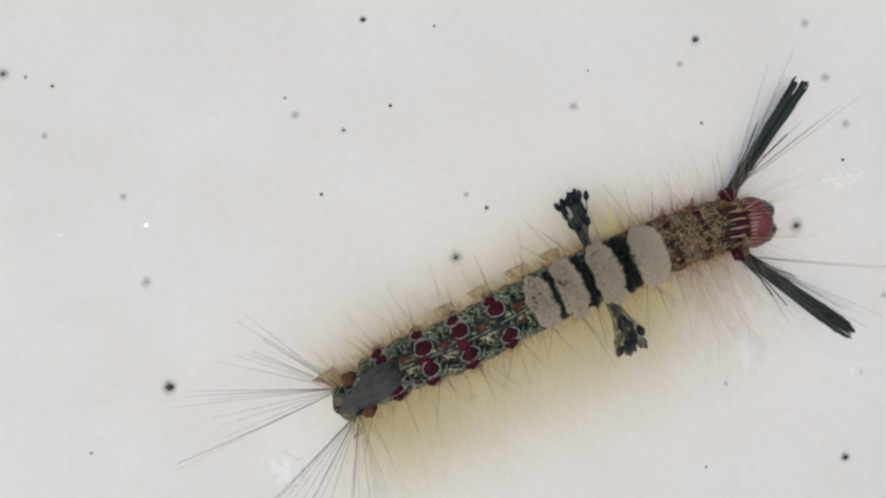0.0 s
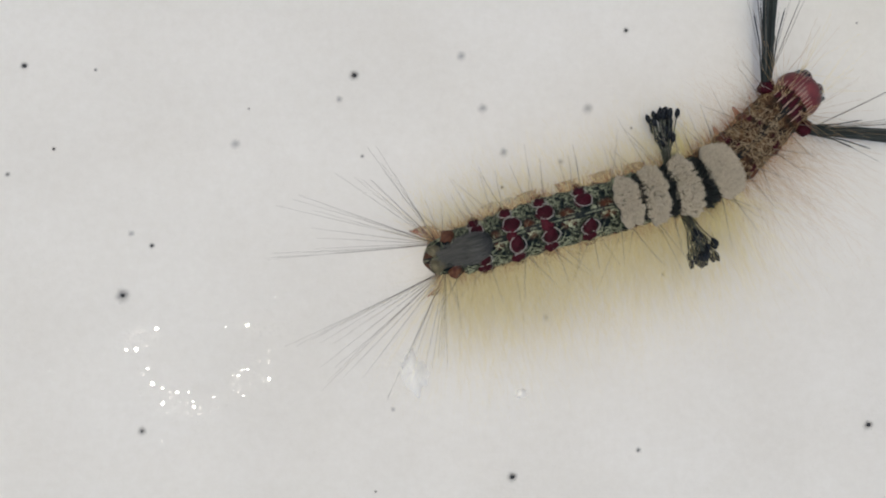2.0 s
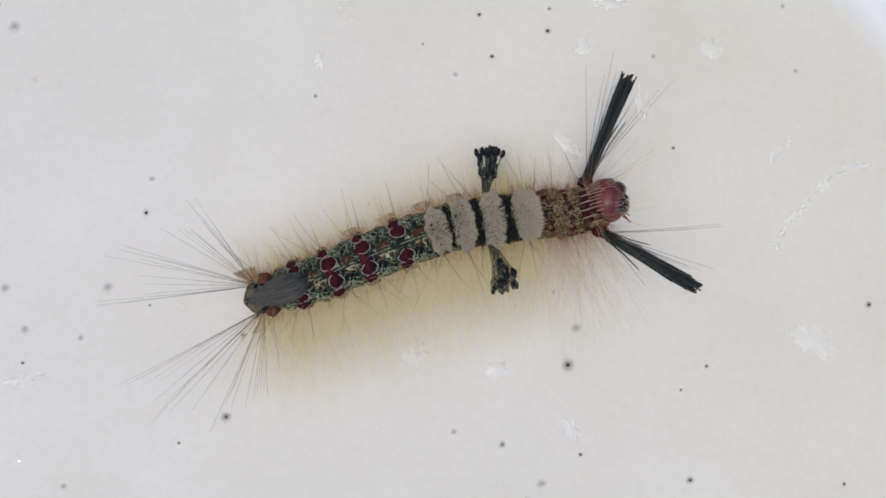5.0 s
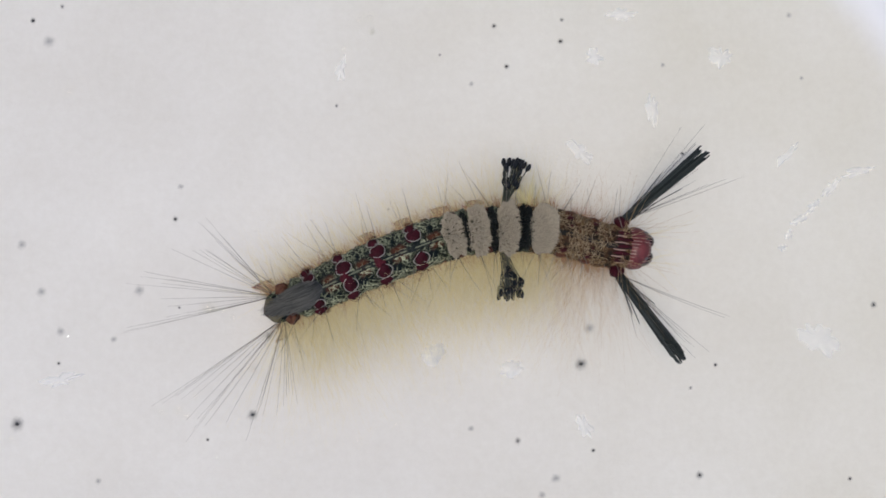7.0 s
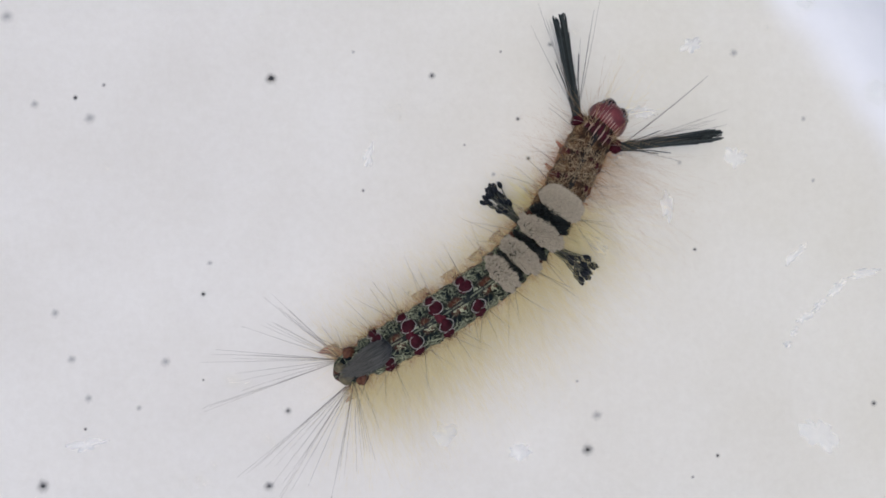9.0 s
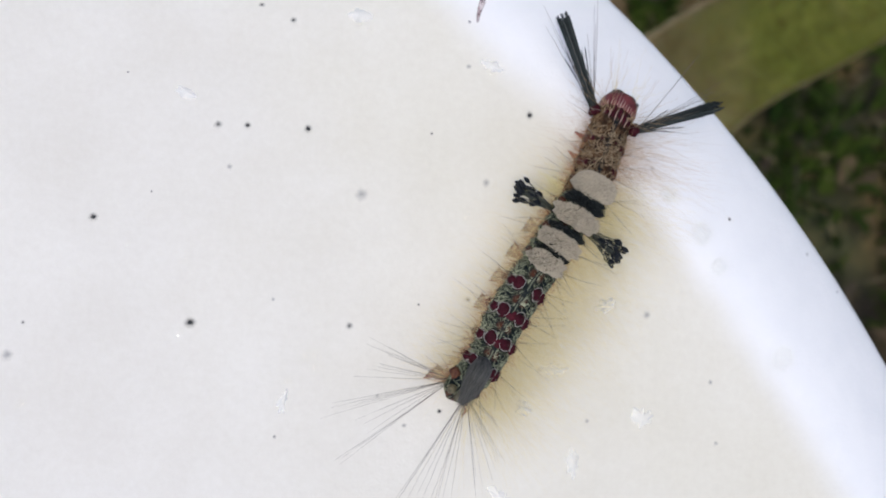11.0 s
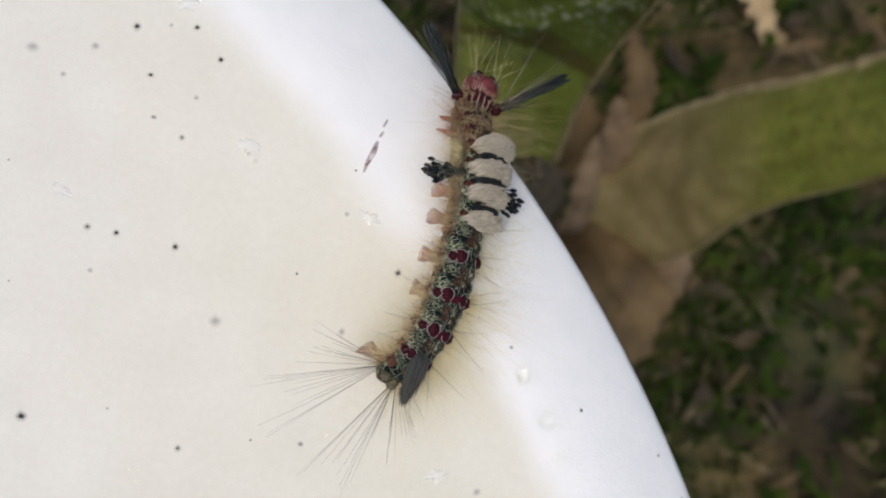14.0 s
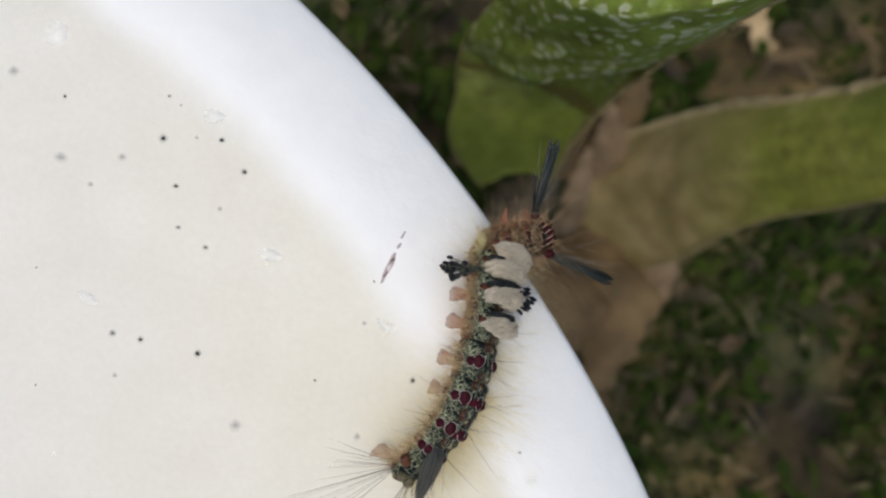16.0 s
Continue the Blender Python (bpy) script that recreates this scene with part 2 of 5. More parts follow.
M_RIB = plain("red_brown_leg_rib", (0.24, 0.055, 0.035), (0.40, 0.13, 0.085), 20, 0.5, Alpha=0.8)
M_TUFT = islands("cream_tuft_hair", (0.38, 0.345, 0.285), (0.62, 0.57, 0.48), 0.8, Specular_IOR_Level=0.15)
M_BLACK = islands("black_hair", (0.008, 0.010, 0.012), (0.034, 0.042, 0.046), 0.42, Specular_IOR_Level=0.15)
M_PENCIL = islands("dark_grey_pencil_hair", (0.015, 0.020, 0.021), (0.058, 0.070, 0.069), 0.5, Specular_IOR_Level=0.15)
M_CLUB = islands("black_club_tip", (0.004, 0.005, 0.008), (0.012, 0.016, 0.022), 0.35, Specular_IOR_Level=0.15)
M_STALK = islands("grey_green_hair_stalk", (0.03, 0.036, 0.034), (0.11, 0.12, 0.10), 0.5, Specular_IOR_Level=0.15)
M_GREY = islands("slate_grey_hair", (0.055, 0.058, 0.058), (0.145, 0.145, 0.14), 0.7, Specular_IOR_Level=0.15)
M_HAIR = islands("dark_fine_hair", (0.085, 0.078, 0.07), (0.26, 0.24, 0.21), 0.45, Specular_IOR_Level=0.15)
M_PALE = islands("pale_fine_hair", (0.57, 0.475, 0.235), (0.81, 0.73, 0.45), 0.6, Specular_IOR_Level=0.2)
M_FUZZ = islands("rusty_tan_fuzz", (0.23, 0.09, 0.05), (0.48, 0.26, 0.165), 0.7, Specular_IOR_Level=0.15)
M_YELLOW = islands("yellow_hair", (0.84, 0.76, 0.36), (0.92, 0.86, 0.55), 0.5, Alpha=0.85)
M_PINKHAIR = islands("pinkish_white_hair", (0.30, 0.17, 0.14), (0.46, 0.33, 0.27), 0.5)
M_TAN = islands("tan_fine_hair", (0.34, 0.22, 0.11), (0.58, 0.43, 0.26), 0.5, Specular_IOR_Level=0.2)
M_LYING = islands("tan_lying_hair", (0.12, 0.075, 0.04), (0.40, 0.31, 0.20), 0.5, Specular_IOR_Level=0.15)
M_DIRT = plain("black_dirt", (0.024, 0.026, 0.030), (0.075, 0.075, 0.08), 60, 0.8, 0.6)
M_SPOT = {"dark": soft_spot("black_stain_halo", (0.02, 0.022, 0.026), 0.6, 0.2), "grey": soft_spot("grey_stain", (0.10, 0.105, 0.12), 0.6, 0.10), "faint": soft_spot("faint_grey_stain", (0.25, 0.26, 0.29), 0.42, 0.05)}
M_WET = Nodes("clear_wet_film", 0.04, Transmission_Weight=1.0, IOR=1.33).color((0.97, 0.97, 0.97)).m
M_RESIDUE = plain("milky_dried_residue", (0.88, 0.89, 0.91), (0.95, 0.955, 0.965), 9, 0.3, 0.5, Alpha=0.32, Coat_Weight=0.35)
M_PUDDLE = plain("shallow_cloudy_water", (0.84, 0.85, 0.87), (0.92, 0.925, 0.94), 9, 0.15, 0.3, Alpha=0.40, Coat_Weight=0.6)
M_SMEAR = plain("purple_smear", (0.26, 0.10, 0.12), (0.48, 0.28, 0.29), 30, 0.5, 0.3, Alpha=0.25)


# ---- mesh building, in centimetres ----
class Shape:
    def __init__(self):
        self.v, self.f = [], []

    def tube(self, points, radii, sides=3, cap=True):
        base, ring = len(self.v), None
        for k, p in enumerate(points):
            a = points[min(k + 1, len(points) - 1)] - points[max(k - 1, 0)]
            q = a.to_track_quat("Z", "Y")
            for s in range(sides):
                w = 2 * math.pi * s / sides
                self.v.append(p + q @ Vector((math.cos(w) * radii[k], math.sin(w) * radii[k], 0)))
        for k in range(len(points) - 1):
            for s in range(sides):
                a, b = base + k * sides + s, base + k * sides + (s + 1) % sides
                self.f.append((a, b, b + sides, a + sides))
        if cap:
            self.f.append(tuple(base + (len(points) - 1) * sides + s for s in range(sides)))
            self.f.append(tuple(base + sides - 1 - s for s in range(sides)))
        return self

    def hair(self, root, way, length, r0, r1, bend=0.0, steps=3, droop=None):
        way = Vector(way).normalized()
        side = droop if droop is not None else Vector((random.gauss(0, 1), random.gauss(0, 1), random.gauss(0, 1)))
        pts = [Vector(root) + way * (length * k / steps) + side * (bend * length * (k / steps) ** 2) for k in range(steps + 1)]
        return self.tube(pts, [r0 + (r1 - r0) * k / steps for k in range(steps + 1)])

    def ribbon(self, root, way, length, r0, bend):
        way = Vector(way).normalized()
        side = way.cross(Vector((0, 0, 1))).normalized()
        mid = root + way * length * 0.55 + Vector((0, 0, bend * length))
        tip = root + way * length
        b = len(self.v)
        self.v += [root - side * r0, root + side * r0, mid + side * r0 * 0.8, mid - side * r0 * 0.8, tip]
        self.f += [(b, b + 1, b + 2, b + 3), (b + 3, b + 2, b + 4)]

    def blob(self, centre, radii, rough=0.0, seg=10, rings=6, turn=None, seed=0):
        base = len(self.v)
        turn = turn or Matrix.Identity(3)
        centre = Vector(centre)
        for i in range(rings + 1):
            la = math.pi * (i / rings - 0.5)
            for j in range(seg):
                lo = 2 * math.pi * j / seg
                d = Vector((math.cos(la) * math.cos(lo), math.cos(la) * math.sin(lo), math.sin(la)))
                k = 1 + rough * noise.noise(d * 1.7 + Vector((seed * 3.1, centre.x * 9, centre.y * 7)))
                self.v.append(centre + turn @ Vector((d.x * radii[0] * k, d.y * radii[1] * k, d.z * radii[2] * k)))
        for i in range(rings):
            for j in range(seg):
                a, b = base + i * seg + j, base + i * seg + (j + 1) % seg
                self.f.append((a, b, b + seg, a + seg))
        return self

    def mesh(self, name, smooth=True):
        me = bpy.data.meshes.new(name)
        me.from_pydata([p * CM for p in self.v], [], self.f)
        if smooth:
            me.polygons.foreach_set("use_smooth", [True] * len(me.polygons))
        me.update()
        return me


def part(name, shape, material, parent, label="", smooth=True, kind=""):
    me = shape.mesh(name, smooth)
    me.materials.append(material)
    ob = new(name, me)
    ob.parent = parent
    return tagged(ob, label=label, kind=kind)


def surface(x, y):
    r = math.hypot(x - SEAT_X, y - SEAT_Y)
    return 0.0 if r <= FLAT_R else -0.5 * min((r - FLAT_R) / (RIM_R - FLAT_R), 1) ** 1.65


# ---- ground ----
def ground():
    s = Shape()
    steps = [-30000, -6000, -1200, -300, -100] + [-60 + 4 * k for k in range(36)] + [120, 300, 1200, 6000, 30000]
    n = len(steps)
    for y in steps:
        for x in steps:
            near = max(0.0, 1 - max(abs(x - 15), abs(y - 10)) / 90)
            s.v.append(Vector((x, y, GROUND + near * 0.9 * noise.noise(Vector((x * 0.11, y * 0.11, 3.0))))))
    for j in range(n - 1):
        for i in range(n - 1):
            s.f.append((j * n + i, j * n + i + 1, (j + 1) * n + i + 1, (j + 1) * n + i))
    m = Nodes("dry_soil", 0.95)
    v = m.coords(100.0)
    c = m.ramp(m.noise(v, 0.22, 6, 0.65), (0.34, (0.010, 0.007, 0.003)), (0.5, (0.045, 0.032, 0.012)), (0.66, (0.15, 0.105, 0.04)))
    m.color(m.mix(m.ramp(m.noise(v, 0.09, 3), (0.45, 0.0), (0.62, 0.8)), c, (0.035, 0.05, 0.018)))
    m.bump(m.noise(v, 1.2, 6), 0.8, 0.006)
    ob = part("ground", s, m.m, None, "dry brown soil with patchy grass", smooth=True, kind="structure")
    tagged(ob, category="ground")


def grass():
    rng = random.Random(5)
    green, dry = Shape(), Shape()
    for k in range(30000):
        x, y = rng.uniform(-2, 52), rng.uniform(-22, 42)
        d = noise.noise(Vector((x * 0.16, y * 0.16, 9.0))) + 0.5 * noise.noise(Vector((x * 0.4, y * 0.4, 2.0)))
        # the plant's own foot stays bare
        if math.hypot(x - 15.5, y - 8.5) < 4.5 or rng.random() > 0.42 + 1.5 * d:
            continue
        s = dry if rng.random() < 0.22 else green
        h, w, a = rng.uniform(0.7, 2.3), rng.uniform(0.05, 0.13), rng.uniform(0, 6.28)
        lean = rng.uniform(0.4, 1.5)
        side = Vector((-math.sin(a), math.cos(a), 0)) * w
        out = Vector((math.cos(a), math.sin(a), 0)) * h * lean
        root = Vector((x, y, GROUND - 0.2))
        b = len(s.v)
        mid = root + out * 0.4 + Vector((0, 0, h * 0.7))
        tip = root + out + Vector((0, 0, h * 0.75))
        s.v += [root - side, root + side, mid + side * 0.8, mid - side * 0.8, tip]
        s.f += [(b, b + 1, b + 2, b + 3), (b + 3, b + 2, b + 4)]
    for name, s, m, lab in (("grass", green, islands("grass_blade", (0.005, 0.013, 0.0015), (0.036, 0.060, 0.008), 0.9, Specular_IOR_Level=0.1), "short green grass blades growing from the soil"), ("dry_grass", dry, islands("dry_grass_blade", (0.04, 0.03, 0.014), (0.16, 0.125, 0.06), 0.7), "dry straw-coloured grass blades on the soil")):
        tagged(part(name, s, m, None, lab, smooth=False, kind="stuff"), category="grass")


def weeds():
    """Low broad-leaved weeds in loose clumps."""
    rng = random.Random(21)
    s = Shape()
    for k in range(5200):
        x, y = rng.uniform(3, 50), rng.uniform(-20, 40)
        d = noise.noise(Vector((x * 0.13, y * 0.13, 31.0))) + 0.6 * noise.noise(Vector((x * 0.34, y * 0.34, 12.0)))
        if math.hypot(x - 16.5, y - 9.5) < 5.0 or rng.random() > 0.30 + 1.9 * d:
            continue
        L, w, a = rng.uniform(0.35, 1.0), rng.uniform(0.16, 0.42), rng.uniform(0, 6.28)
        m = Matrix.Rotation(a, 3, "Z") @ Matrix.Rotation(rng.gauss(0, 0.45), 3, "Y") @ Matrix.Rotation(rng.gauss(0, 0.4), 3, "X")
        c = Vector((x, y, GROUND + rng.uniform(0.6, 1.4) + 2.4 * max(0.0, d) * rng.random()))
        b = len(s.v)
        for px, py, pz in ((-L, 0, 0), (-L * 0.45, w, 0.12), (L * 0.35, w * 0.8, 0.1), (L, 0, -0.12), (L * 0.35, -w * 0.8, 0.1), (-L * 0.45, -w, 0.12), (0, 0, 0)):
            s.v.append(c + m @ Vector((px, py, pz)))
        for i in range(6):
            s.f.append((b + i, b + (i + 1) % 6, b + 6))
    tagged(part("weeds", s, islands("dark_weed_leaf", (0.007, 0.018, 0.002), (0.036, 0.054, 0.008), 0.9, Specular_IOR_Level=0.1), None, "dark green low weeds growing through the grass", kind="stuff"), category="weeds")


def litter():
    rng = random.Random(8)
    s = Shape()
    for k in range(260):
        x, y = rng.uniform(0, 46), rng.uniform(-16, 36)
        L, w, a = rng.uniform(0.3, 1.3), rng.uniform(0.12, 0.45), rng.uniform(0, 6.28)
        m = Matrix.Rotation(a, 3, "Z") @ Matrix.Rotation(rng.uniform(-0.6, 0.6), 3, "Y") @ Matrix.Rotation(rng.uniform(-0.5, 0.5), 3, "X")
        c = Vector((x, y, GROUND + rng.uniform(0.5, 1.6)))
        b = len(s.v)
        for px, py, pz in ((-L, 0, 0.1), (-L * 0.3, w, 0.2), (L * 0.5, w * 0.7, 0.15), (L, 0, 0.3), (L * 0.5, -w * 0.7, 0.15), (-L * 0.3, -w, 0.2), (0, 0, 0)):
            s.v.append(c + m @ Vector((px, py, pz)))
        for i in range(6):
            s.f.append((b + i, b + (i + 1) % 6, b + 6))
    tagged(part("leaf_litter", s, islands("dead_leaf", (0.022, 0.015, 0.007), (0.12, 0.08, 0.036), 0.85), None, "scattered brown dead leaf pieces on the soil", kind="stuff"), category="leaf litter")


# ---- plant with thick leaves ----
def smooth_line(points, count):
    """Points along a smooth line through the given ones."""
    p = [points[0] * 2 - points[1], *points, points[-1] * 2 - points[-2]]
    out = []
    for k in range(count):
        u = (len(points) - 1) * k / (count - 1)
        i = min(int(u), len(points) - 2)
        t = u - i
        a, b, c, d = p[i : i + 4]
        out.append(0.5 * (2 * b + (c - a) * t + (2 * a - 5 * b + 4 * c - d) * t * t + (3 * b - 3 * c + d - a) * t ** 3))
    return out


def leaf_material(name, tones, deep, specks, level, foot_span):
    """tones: the lower part; deep and specks: the upper part, above level; foot_span: heights between which the dry foot ends."""
    n = Nodes(name, 0.45, Subsurface_Weight=0.08, Subsurface_Scale=0.004)
    v = n.coords(100.0)
    xyz = n.node("ShaderNodeSeparateXYZ", Vector=v)
    high = n.math("SUBTRACT", xyz.outputs[2], level - GROUND)
    wavy = n.math("ADD", high, n.math("MULTIPLY", n.math("SUBTRACT", n.noise(v, 0.35, 3), 0.5), 7.0))
    base = n.ramp(n.noise(v, 0.28, 5), *zip((0.3, 0.55, 0.75), tones))
    upper = n.node("ShaderNodeMapRange", Value=wavy)
    upper.inputs[1].default_value, upper.inputs[2].default_value = -2.0, 3.0
    base = n.mix(n.math("MULTIPLY", upper.outputs[0], 0.75), base, deep)
    fine = n.ramp(n.noise(v, 2.6, 6, 0.7), (0.3, 0.5), (0.7, 1.3))
    col = n.mix(1.0, base, fine, "MULTIPLY")
    streak = n.ramp(n.noise(n.coords((260.0, 260.0, 40.0)), 0.8, 4), (0.35, 0.8), (0.65, 1.15))
    col = n.mix(1.0, col, streak, "MULTIPLY")
    # pale scale-like specks, drawn out along the leaf
    vo = n.node("ShaderNodeTexVoronoi", Vector=n.coords((100.0, 100.0, 55.0)), Scale=5.5)
    keep = n.math("MULTIPLY", n.ramp(n.noise(v, 0.8, 3), (0.36, 0.0), (0.50, specks)), upper.outputs[0])
    dots = n.math("MULTIPLY", n.math("LESS_THAN", n.math("ADD", vo.outputs["Distance"], n.math("MULTIPLY", n.noise(v, 12, 2), 0.3)), 0.55), keep)
    col = n.mix(dots, col, (0.72, 0.76, 0.52))
    # corky crease below the speckled part, and scars
    crease = n.math("MULTIPLY", n.math("LESS_THAN", n.math("ABSOLUTE", n.math("ADD", wavy, n.math("MULTIPLY", n.noise(v, 2.0, 3), 0.8))), 0.30), 0.7 * min(1.0, specks * 1.2))
    col = n.mix(crease, col, (0.15, 0.075, 0.025))
    scar = n.ramp(n.noise(v, 0.7, 5, 0.7), (0.60, 0.0), (0.70, 0.7))
    col = n.mix(scar, col, (0.12, 0.065, 0.028))
    # dried brown foot
    foot = n.node("ShaderNodeMapRange", Value=n.math("ADD", xyz.outputs[2], n.math("MULTIPLY", n.math("SUBTRACT", n.noise(v, 0.5, 3), 0.5), 6.0)))
    foot.inputs[1].default_value, foot.inputs[2].default_value = foot_span[1], foot_span[0]
    n.color(n.mix(n.math("MULTIPLY", foot.outputs[0], 0.85), col, n.ramp(n.noise(v, 0.8, 5), (0.35, (0.22, 0.155, 0.075)), (0.65, (0.42, 0.31, 0.17)))))
    n.bump(n.noise(v, 2.0, 5), 0.4, 0.002)
    glow = n.node("ShaderNodeBsdfTranslucent", Color=(0.40, 0.44, 0.04, 1))
    mix = n.node("ShaderNodeMixShader", Fac=0.25)
    n.t.links.new(n.b.outputs[0], mix.inputs[1])
    n.t.links.new(glow.outputs[0], mix.inputs[2])
    n.t.links.new(mix.outputs[0], n.t.nodes["Material Output"].inputs["Surface"])
    return n.m


def sheet_leaf(left, right, sag, thick, ragged=0.0):
    """A fleshy leaf hung between its two edge lines; sag: how far its middle lies below them."""
    rows, cols = 40, 17
    a, b = smooth_line([Vector(p) for p in left], rows), smooth_line([Vector(p) for p in right], rows)
    s = Shape()
    for face in (0, 1):
        for k in range(rows):
            across = b[k] - a[k]
            j = max(1, min(rows - 2, k))
            along = (a[j + 1] + b[j + 1] - a[j - 1] - b[j - 1]).normalized()
            up = across.cross(along).normalized()
            if up.z < 0:
                up = -up
            u = k / (rows - 1)
            grow = 1 + 0.03 * noise.noise(Vector((u * 8, sag, 0)))
            if ragged:
                grow *= max(0.02, (1 - u ** 4)) ** 0.6 * (1 + ragged * noise.noise(Vector((u * 12, sag * 3, 4))))
            for c in range(cols):
                q = 2 * c / (cols - 1) - 1
                wave = 0.10 * noise.noise(Vector((q * 2.5, u * 8, sag))) + 0.05 * noise.noise(Vector((q * 7, u * 19, sag)))
                body = thick * (0.12 + 0.88 * (1 - abs(q) ** 2.5))
                s.v.append((a[k] + b[k]) / 2 + across * (0.5 * q * grow) + up * (wave - sag * (1 - abs(q) ** 2.2) - face * body))
    n = rows * cols
    for k in range(rows - 1):
        for c in range(cols - 1):
            i = k * cols + c
            s.f.append((i, i + 1, i + cols + 1, i + cols))
            s.f.append((n + i + cols, n + i + cols + 1, n + i + 1, n + i))
        for c in (0, cols - 1):
            i = k * cols + c
            s.f.append((i, i + cols, n + i + cols, n + i))
    for i in (0, (rows - 1) * cols):
        s.f += [(i + c, i + c + 1, n + i + c + 1, n + i + c) for c in range(cols - 1)]
    edges = [[s.v[k * cols + c] for k in range(rows)] for c in (0, cols - 1)]
    return s, edges


def centred(line, half, turn):
    """Two edge lines beside a middle line; turn: the way from left to right."""
    way = Vector(turn).normalized()
    n = len(line) - 1
    pairs = [(Vector(p) - way * half * (1 - 0.35 * k / n), Vector(p) + way * half * (1 - 0.35 * k / n)) for k, p in enumerate(line)]
    return [p[0] for p in pairs], [p[1] for p in pairs]


FOOT = Vector((15.2, 9.8, GROUND))


def plant():
    root = tagged(new("succulent_plant"), "thick-leaved green succulent with brown dried foot in the grass", "plant")
    root.location = FOOT * CM
    young = leaf_material("fleshy_green_leaf", ((0.31, 0.37, 0.06), (0.41, 0.47, 0.085), (0.52, 0.53, 0.16)), (0.23, 0.33, 0.06), 0.9, -9.5, (5.0, 9.0))
    dull = leaf_material("dusty_olive_leaf", ((0.27, 0.30, 0.055), (0.36, 0.37, 0.08), (0.46, 0.41, 0.15)), (0.33, 0.42, 0.07), 0.05, -16.0, (6.3, 13.2))
    sheath = plain("grey_brown_sheath", (0.05, 0.036, 0.022), (0.14, 0.105, 0.06), 0.5, 0.85, 0.6)
    tan = plain("pinkish_tan_dry_strip", (0.13, 0.085, 0.045), (0.32, 0.22, 0.13), 0.6, 0.85, 0.6)
    brown = plain("dried_brown_leaf", (0.065, 0.040, 0.014), (0.17, 0.11, 0.045), 0.4, 0.8, 0.6)
    rim = plain("tan_leaf_margin", (0.26, 0.22, 0.09), (0.42, 0.34, 0.15), 2, 0.6)
    soft = plain("dry_leaf_margin", (0.28, 0.22, 0.11), (0.46, 0.37, 0.21), 1.2, 0.75)
    for left, right, sag, thick, mat, margin, width, words in LEAVES:
        s, edges = sheet_leaf([Vector(p) - FOOT for p in left], [Vector(p) - FOOT for p in right], sag, thick)
        leaf = part("leaf", s, young if mat == "young" else dull, root, words)
        for c, edge in enumerate(edges):
            e = Shape()
            e.tube(edge, [(width if c == margin else width * 0.25) * (1 + 0.9 * noise.noise(Vector((k * 0.55, c, width)))) for k in range(len(edge))], 6)
            part("leaf_margin", e, rim if mat == "young" else soft, leaf, "dry tan leaf margin")
    for line, half, turn, sag, mat, words in DRY:
        left, right = centred([Vector(p) - FOOT for p in line], half, turn)
        s, _ = sheet_leaf(left, right, sag, 0.25, 0.5)
        part("dead_leaf", s, {"sheath": sheath, "tan": tan, "brown": brown}[mat], root, words)


# both edges of each green leaf, foot to tip; sag; thickness; look; dry edge and its width
LEAVES = [
    ([(9.6, 9.2, -20.0), (8.0, 9.7, -15.5), (7.7, 10.3, -13.0), (7.4, 10.9, -10.5), (7.4, 11.0, -8.3), (7.5, 11.0, -6.3), (7.5, 10.8, -3.0)], [(11.2, 9.7, -18.0), (10.6, 10.2, -13.0), (10.3, 10.6, -8.7), (10.2, 10.7, -5.2), (10.1, 10.6, -3.0), (10.0, 10.5, -1.3), (9.5, 10.1, 1.5)], 0.35, 0.35, "young", 1, 0.07, "broad channelled green leaf with pale speckles"),
    (
        [(15.4, 13.2, -35.2), (16.5, 14.2, -33), (17.6, 14.9, -30), (18.4, 15.2, -26), (19.0, 15.1, -22.5), (19.5, 15.1, -19.5), (19.7, 15.15, -17.5), (20.1, 15.3, -12)],
        [(17.4, 6.9, -35.2), (18.7, 8.5, -33.2), (19.5, 9.4, -30), (19.9, 10.8, -26), (20.3, 11.4, -22.5), (20.5, 11.7, -19.5), (20.6, 11.9, -17.5), (20.9, 12.3, -12)],
        -0.9, 1.5, "dull", 0, 0.16, "thick arched olive green leaf with a dry tan margin",
    ),
]
